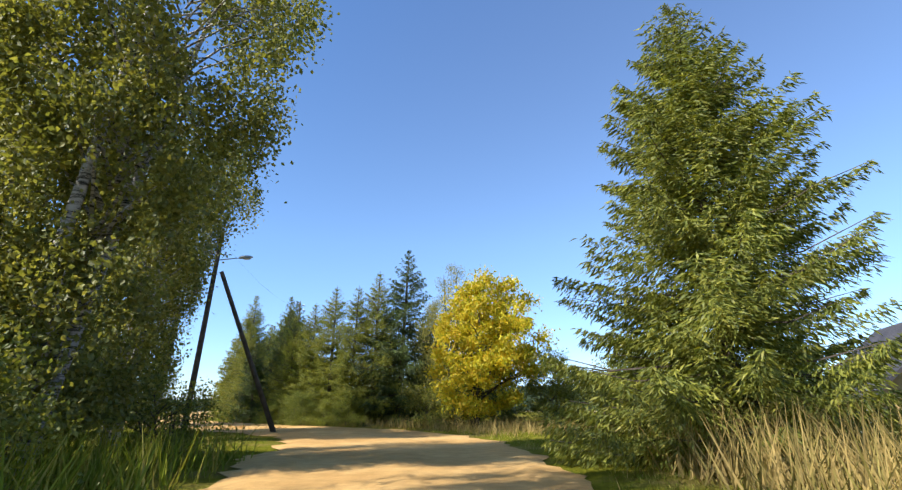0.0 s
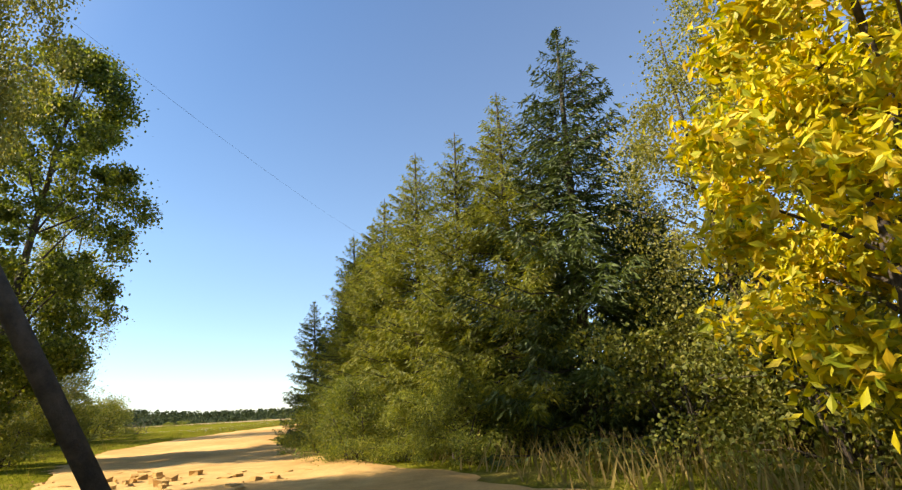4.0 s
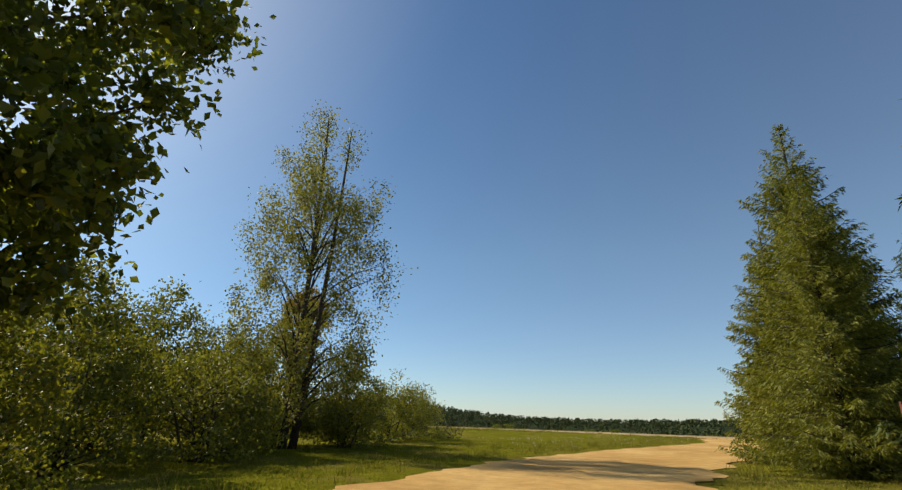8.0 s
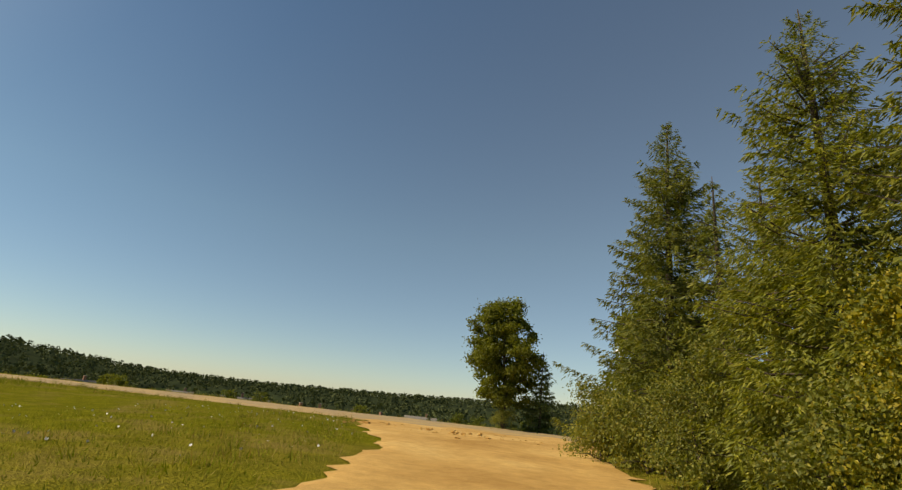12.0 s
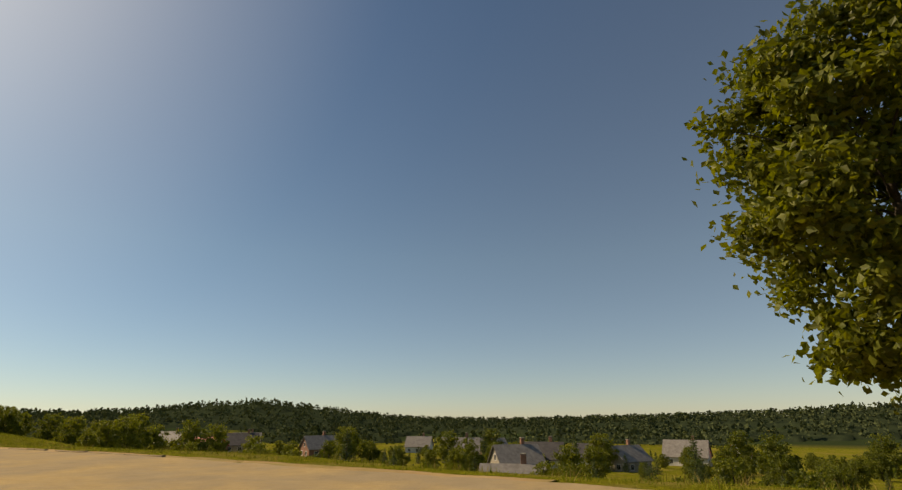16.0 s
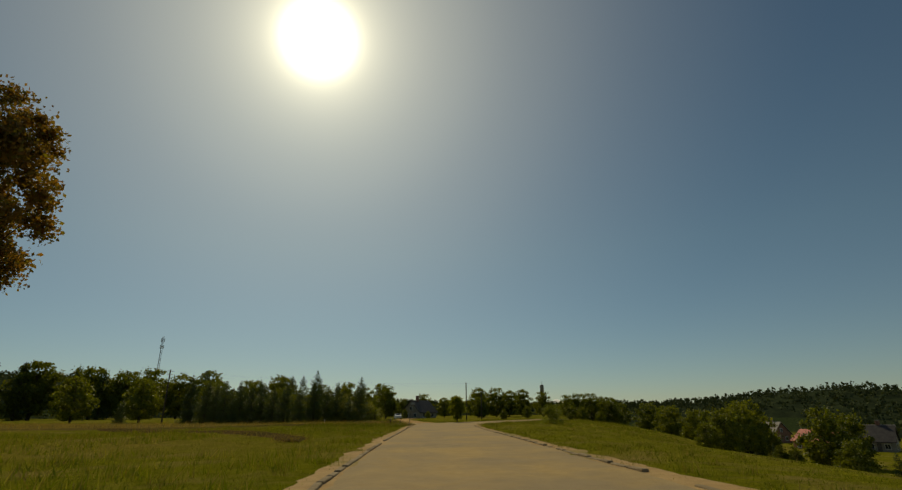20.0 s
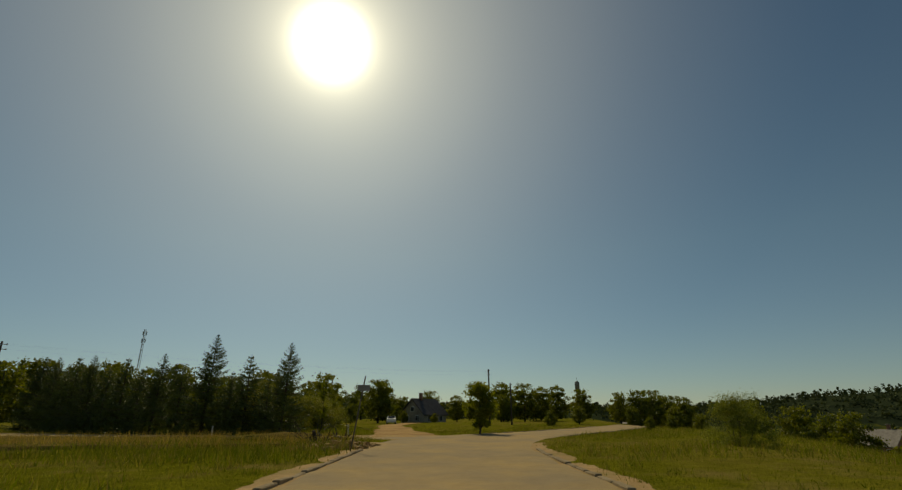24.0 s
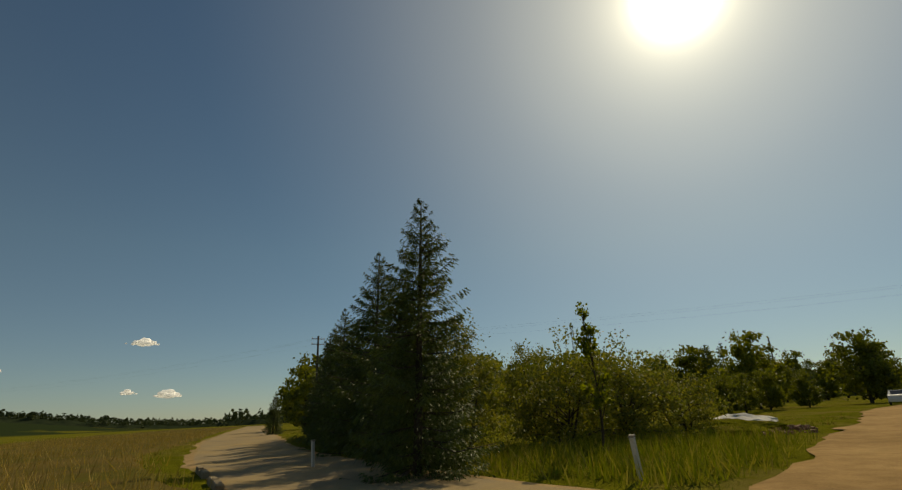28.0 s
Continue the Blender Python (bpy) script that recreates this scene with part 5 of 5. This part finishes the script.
def water_tower(x, y):
    root = tagged(empty("water_tower", pose(x, y, ground_z(x, y)) @ Matrix.Scale(0.97, 4)), "slim pale tower standing above trees", "tower")
    part("shaft", tube_mesh("shaft", [(0, 0, 0), (0, 0, 9.5), (0, 0, 9.6)], [0.55, 0.5, 0.7], CONCRETE, 16), None, root)
    part("tank", tube_mesh("tank", [(0, 0, 9.6), (0, 0, 12.4), (0, 0, 12.8)], [0.8, 0.8, 0.3], CONCRETE, 16), None, root)
    rod("antenna", (0, 0, 12.8), (0, 0, 14.2), 0.05, 0.03, METAL, root)


def radio_mast(x, y, h):
    root = tagged(empty("radio_mast", pose(x, y, ground_z(x, y))), "tall thin lattice radio mast on the skyline", "mast")
    s = 1.1
    for k in range(3):
        a = 2 * math.pi * k / 3
        rod("mast_leg", (s * math.cos(a), s * math.sin(a), 0), (0.5 * math.cos(a), 0.5 * math.sin(a), h), 0.14, 0.10, METAL, root)
    for i in range(18):
        z, z2 = h * i / 18, h * (i + 1) / 18
        r0, r1 = s - (s - 0.5) * i / 18, s - (s - 0.5) * (i + 1) / 18
        for k in range(3):
            a, b = 2 * math.pi * k / 3, 2 * math.pi * (k + 1) / 3
            rod("brace", (r0 * math.cos(a), r0 * math.sin(a), z), (r1 * math.cos(b), r1 * math.sin(b), z2), 0.05, 0.05, METAL, root, "", 4)
    for k in range(3):
        a = 2 * math.pi * k / 3 + 0.5
        for zz in (h - 2.5, h - 7):
            part("antenna", box_bm(0.5, 0.35, 2.4, (1.1 * math.cos(a), 1.1 * math.sin(a), zz), 0.05), WHITE_PAINT, root)


water_tower(-283, 85)
radio_mast(-369, -170, 52)


# ---- things by the road ----
def board_sign():
    root = tagged(empty("sign_board", pose(-124.3, 71.1, ground_z(-124.3, 71.1), 0, 0, 117) @ Matrix.Scale(0.92, 4)), "small weathered blank sign board on a leaning pole", "sign")
    rod("pole", (-0.30, 0, -0.2), (0.24, 0, 3.25), 0.035, 0.03, WOOD_GREY, root)
    board = part("board", box_bm(0.58, 0.03, 0.26, (0.18, -0.045, 2.72), 0.008), SIGN_GREEN, root, "faded grey-green board")
    part("clamp", box_bm(0.10, 0.10, 0.03, (0.16, -0.01, 2.78), 0.006), METAL, board)
    part("clamp", box_bm(0.10, 0.10, 0.03, (0.14, -0.01, 2.66), 0.006), METAL, board)


def marker_post(x, y, h, lean):
    root = tagged(empty("marker_post", pose(x, y, ground_z(x, y), 0, lean, 20)), "short pale leaning marker post in grass", "post", "marker posts")
    part("post", box_bm(0.09, 0.09, h + 0.2, (0, 0, h / 2 - 0.1), 0.015), WHITE_WALL, root)
    part("cap", box_bm(0.11, 0.11, 0.04, (0, 0, h + 0.01), 0.01), CONCRETE, root)


def gate_frame():
    root = tagged(empty("gate", pose(-18.7, 51.4, ground_z(-18.7, 51.4), 0, 0, 55) @ Matrix.Scale(0.85, 4)), "rusty metal gate frame under the spruces", "gate")
    for x in (-0.9, 0.0, 0.9):
        part("post", box_bm(0.09, 0.09, 2.3, (x, 0, 1.1), 0.008), RUST, root)
    for z in (0.35, 2.2):
        part("rail", box_bm(1.9, 0.06, 0.08, (0, 0, z), 0.008), RUST, root)
    part("panel", box_bm(0.8, 0.02, 1.7, (-0.45, 0.03, 1.28), 0.004), RUST, root, "rust-brown sheet metal panel")


def brush_pile(x, y, r, label):
    rng = random.Random(int(x * 10))
    root = tagged(empty("brush_pile", pose(x, y, ground_z(x, y))), label, "brush pile", "brush piles")
    sticks = []
    for i in range(int(34 * r)):
        a, d = rng.uniform(0, 6.28), r * math.sqrt(rng.random())
        p = Vector((d * math.cos(a), d * math.sin(a), rng.uniform(0, 0.75) * (1 - d / r * 0.7)))
        t = Vector((rng.uniform(-1, 1), rng.uniform(-1, 1), rng.uniform(-0.15, 0.75))).normalized() * rng.uniform(0.5, 1.7)
        m = p + t * 0.5 + Vector((rng.uniform(-0.1, 0.1), rng.uniform(-0.1, 0.1), 0.08))
        sticks.append(tube_data([tuple(p), tuple(m), tuple(p + t)], [0.022, 0.015, 0.005], 4))
    v, f = join_data(sticks)
    tagged(part("brushwood", mesh_from("brushwood", v, f, BARK), None, root), kind="stuff")


def mound(x, y, r, h, mat, label, seed):
    bm = bmesh.new()
    bmesh.ops.create_icosphere(bm, subdivisions=4, radius=1)
    for v in bm.verts:
        k = 1 + 0.35 * noise.noise(v.co * 1.7 + Vector((seed, 0, 0))) + 0.16 * noise.noise(v.co * 5 + Vector((0, seed, 0)))
        v.co = Vector((v.co.x * r * k, v.co.y * r * k * 0.75, max(-0.15, v.co.z * h * k)))
    data = bpy.data.meshes.new("earth_mound")
    bm.to_mesh(data)
    bm.free()
    data.materials.append(mat)
    ob = new("earth_mound", data)
    ob.matrix_world = pose(x, y, ground_z(x, y), 0, 0, seed * 37)
    tagged(ob, label, "mound", "earth mounds")


def parked_car(x, y, turn, paint, label):
    root = tagged(empty("car", pose(x, y, ground_z(x, y), 0, 0, turn)), label, "car", "parked cars")
    prof = [(-2.1, 0.35), (-2.12, 0.75), (-1.95, 0.92), (-1.0, 1.0), (-0.35, 1.42), (0.95, 1.45), (1.6, 1.02), (2.05, 0.95), (2.12, 0.6), (2.1, 0.35)]
    v, f = [], []
    n = len(prof)
    for s in (-1, 1):
        for px, pz in prof:
            yy = 0.84 if pz < 1.05 else 0.68
            v.append((px, s * yy, pz))
    f.append(tuple(range(n)))
    f.append(tuple(reversed(range(n, 2 * n))))
    for i in range(n):
        j = (i + 1) % n
        f.append((j, i, n + i, n + j))
    part("body", mesh_from("body", v, f, paint), None, root)
    for s in (-1, 1):
        part("side_window", mesh_from("side_window", [(-0.85, s * 0.80, 1.03), (1.35, s * 0.80, 1.05), (0.85, s * 0.70, 1.38), (-0.3, s * 0.70, 1.36)], [(0, 1, 2, 3)], GLASS), None, root)
        for wx in (-1.3, 1.3):
            wh = part("wheel", tube_mesh("tyre", [(wx, s * 0.70, 0.31), (wx, s * 0.79, 0.31), (wx, s * 0.88, 0.31)], [0.31, 0.32, 0.31], RUBBER, 16), None, root)
            part("rim", tube_mesh("rim", [(wx, s * 0.80, 0.31), (wx, s * 0.87, 0.31), (wx, s * 0.895, 0.31)], [0.19, 0.19, 0.17], METAL, 12), None, wh)
    for sx in (-1, 1):
        part("windscreen", mesh_from("windscreen", [(-1.0 - 0.02, -0.62, 1.03), (-1.02, 0.62, 1.03), (-0.38, 0.58, 1.40), (-0.38, -0.58, 1.40)] if sx < 0 else [(1.56, -0.62, 1.07), (1.56, 0.62, 1.07), (1.0, 0.58, 1.43), (1.0, -0.58, 1.43)], [(0, 1, 2, 3)], GLASS), None, root)
    for s in (-0.6, 0.6):
        part("headlight", box_bm(0.06, 0.34, 0.14, (-2.1, s, 0.72), 0.02), WHITE_PAINT, root)


board_sign()
for x, y, h, l in ((-141.9, 63.3, 0.75, 12), (-138.6, 54.0, 0.8, 3)):
    marker_post(x, y, h, l)
gate_frame()
brush_pile(-45.6, 55.2, 2.2, "heap of cut brown branches at the field's edge")
brush_pile(-129.4, 67.2, 1.3, "low heap of dry sticks beside the kerb")
old = tagged(empty("fallen_post", pose(-127.6, 67.6, ground_z(-127.6, 67.6) + 0.1, 0, 0, 20)), "short dark rotten post leaning in the spoil", "post")
part("post", tube_mesh("post", [(-0.5, 0, -0.1), (0, 0.02, 0.22), (0.55, 0, 0.55)], [0.10, 0.095, 0.085], BARK, 9), None, old)
mound(-131.4, 63.2, 3.4, 0.42, STRAW_FIELD, "low bank of dry grass beside the kerb", 3)
mound(-155.5, 56.6, 2.6, 0.5, GROUND, "low grassy heap of earth and rubble", 2)
mound(-152.5, 58.2, 1.8, 0.35, GROUND, "small grassy heap of earth by the track", 5)


def rubble(x, y, r, n, mat, label, seed):
    """A spread of broken clods and stones."""
    rng = random.Random(seed)
    pieces = []
    for i in range(n):
        a, d = rng.uniform(0, 6.28), r * rng.random() ** 0.7
        px, py = d * math.cos(a) * 1.3, d * math.sin(a) * 0.8
        s = 0.02 + 0.10 * rng.random() ** 4
        pz = ground_z(x + px, y + py) - ground_z(x, y) + 0.05 + 0.22 * rng.random() * (1 - d / r) ** 1.2
        c = [(px + s * rng.uniform(0.6, 1.2) * sx, py + s * rng.uniform(0.6, 1.2) * sy, pz + s * rng.uniform(0.4, 0.9) * sz) for sx in (-1, 1) for sy in (-1, 1) for sz in (-1, 1)]
        pieces.append((c, [(0, 1, 3, 2), (4, 6, 7, 5), (0, 4, 5, 1), (2, 3, 7, 6), (0, 2, 6, 4), (1, 5, 7, 3)]))
    v, f = join_data(pieces)
    ob = new("rubble", mesh_from("rubble", v, f, mat))
    ob.matrix_world = pose(x, y, ground_z(x, y))
    tagged(ob, label, "rubble", kind="stuff")


rubble(-127.0, 69.0, 2.4, 700, SHOULDER, "spread of sandy clods beside the kerb", 8)
rubble(-131.0, 66.4, 2.0, 260, BRICK_WALL, "broken brick and clods on the corner", 9)
rubble(-154.6, 57.6, 3.0, 700, BRICK_WALL, "heap of reddish rubble beside the track", 10)
rubble(-37.0, 84.0, 4.5, 200, SAND, "loose stones on the sandy junction", 13)
rubble(-12.0, 29.5, 3.5, 160, SAND, "loose clods along the sandy lane", 14)
mound(-162.6, 53.0, 2.4, 0.55, WHITE_WALL, "pale tarpaulin-covered heap in the grass", 11)
parked_car(-200, 47.5, 20, WHITE_PAINT, "white car parked beside the garden trees")
parked_car(13.5, 36.0, 60, WHITE_PAINT, "white car half hidden by bushes")


# ---- clouds ----
def cloud(bearing, elev, dist, w, h, seed):
    rng = random.Random(seed)
    bm = bmesh.new()
    for i in range(34):
        u, k = rng.gauss(0, 0.2), rng.random()
        r = h * rng.uniform(0.16, 0.38) * max(0.35, 1.0 - 1.3 * abs(u))
        m = Matrix.Translation((u * w, rng.uniform(-0.15, 0.15) * w, h * k * 0.7 * max(0.1, 1 - 2.0 * abs(u)))) @ Matrix.Diagonal((r * 1.25, r * 1.25, r * 0.9, 1))
        bmesh.ops.create_icosphere(bm, subdivisions=3, radius=1, matrix=m)
    for v in bm.verts:
        v.co += v.co.normalized() * noise.noise(v.co * (16.0 / w)) * h * 0.07
    data = bpy.data.meshes.new("cloud")
    bm.to_mesh(data)
    bm.free()
    data.materials.append(CLOUD)
    data.polygons.foreach_set("use_smooth", [True] * len(data.polygons))
    data.transform(Matrix.Diagonal((1.2, 1.2, 0.9, 1)))
    ob = new("cloud", data)
    b = radians(bearing)
    ob.matrix_world = pose(-80 - dist * math.sin(b), 60 + dist * math.cos(b), dist * math.tan(radians(elev)), 0, 0, bearing)
    tagged(ob, "small white cloud low over the horizon", "cloud", "clouds", "structure")


for b, e, w, h, s in ((88.2, 0.95, 95, 20, 1), (85.6, 0.8, 70, 16, 2), (-2.2, 7.0, 36, 15, 4), (178.8, 7.7, 66, 30, 5), (176.2, 2.8, 80, 28, 6), (179.6, 3.1, 40, 18, 8), (-170.5, 5.1, 40, 18, 7)):
    cloud(b, e, 1900, w, h, s)

build_kerbs()
build_corner_kerb()
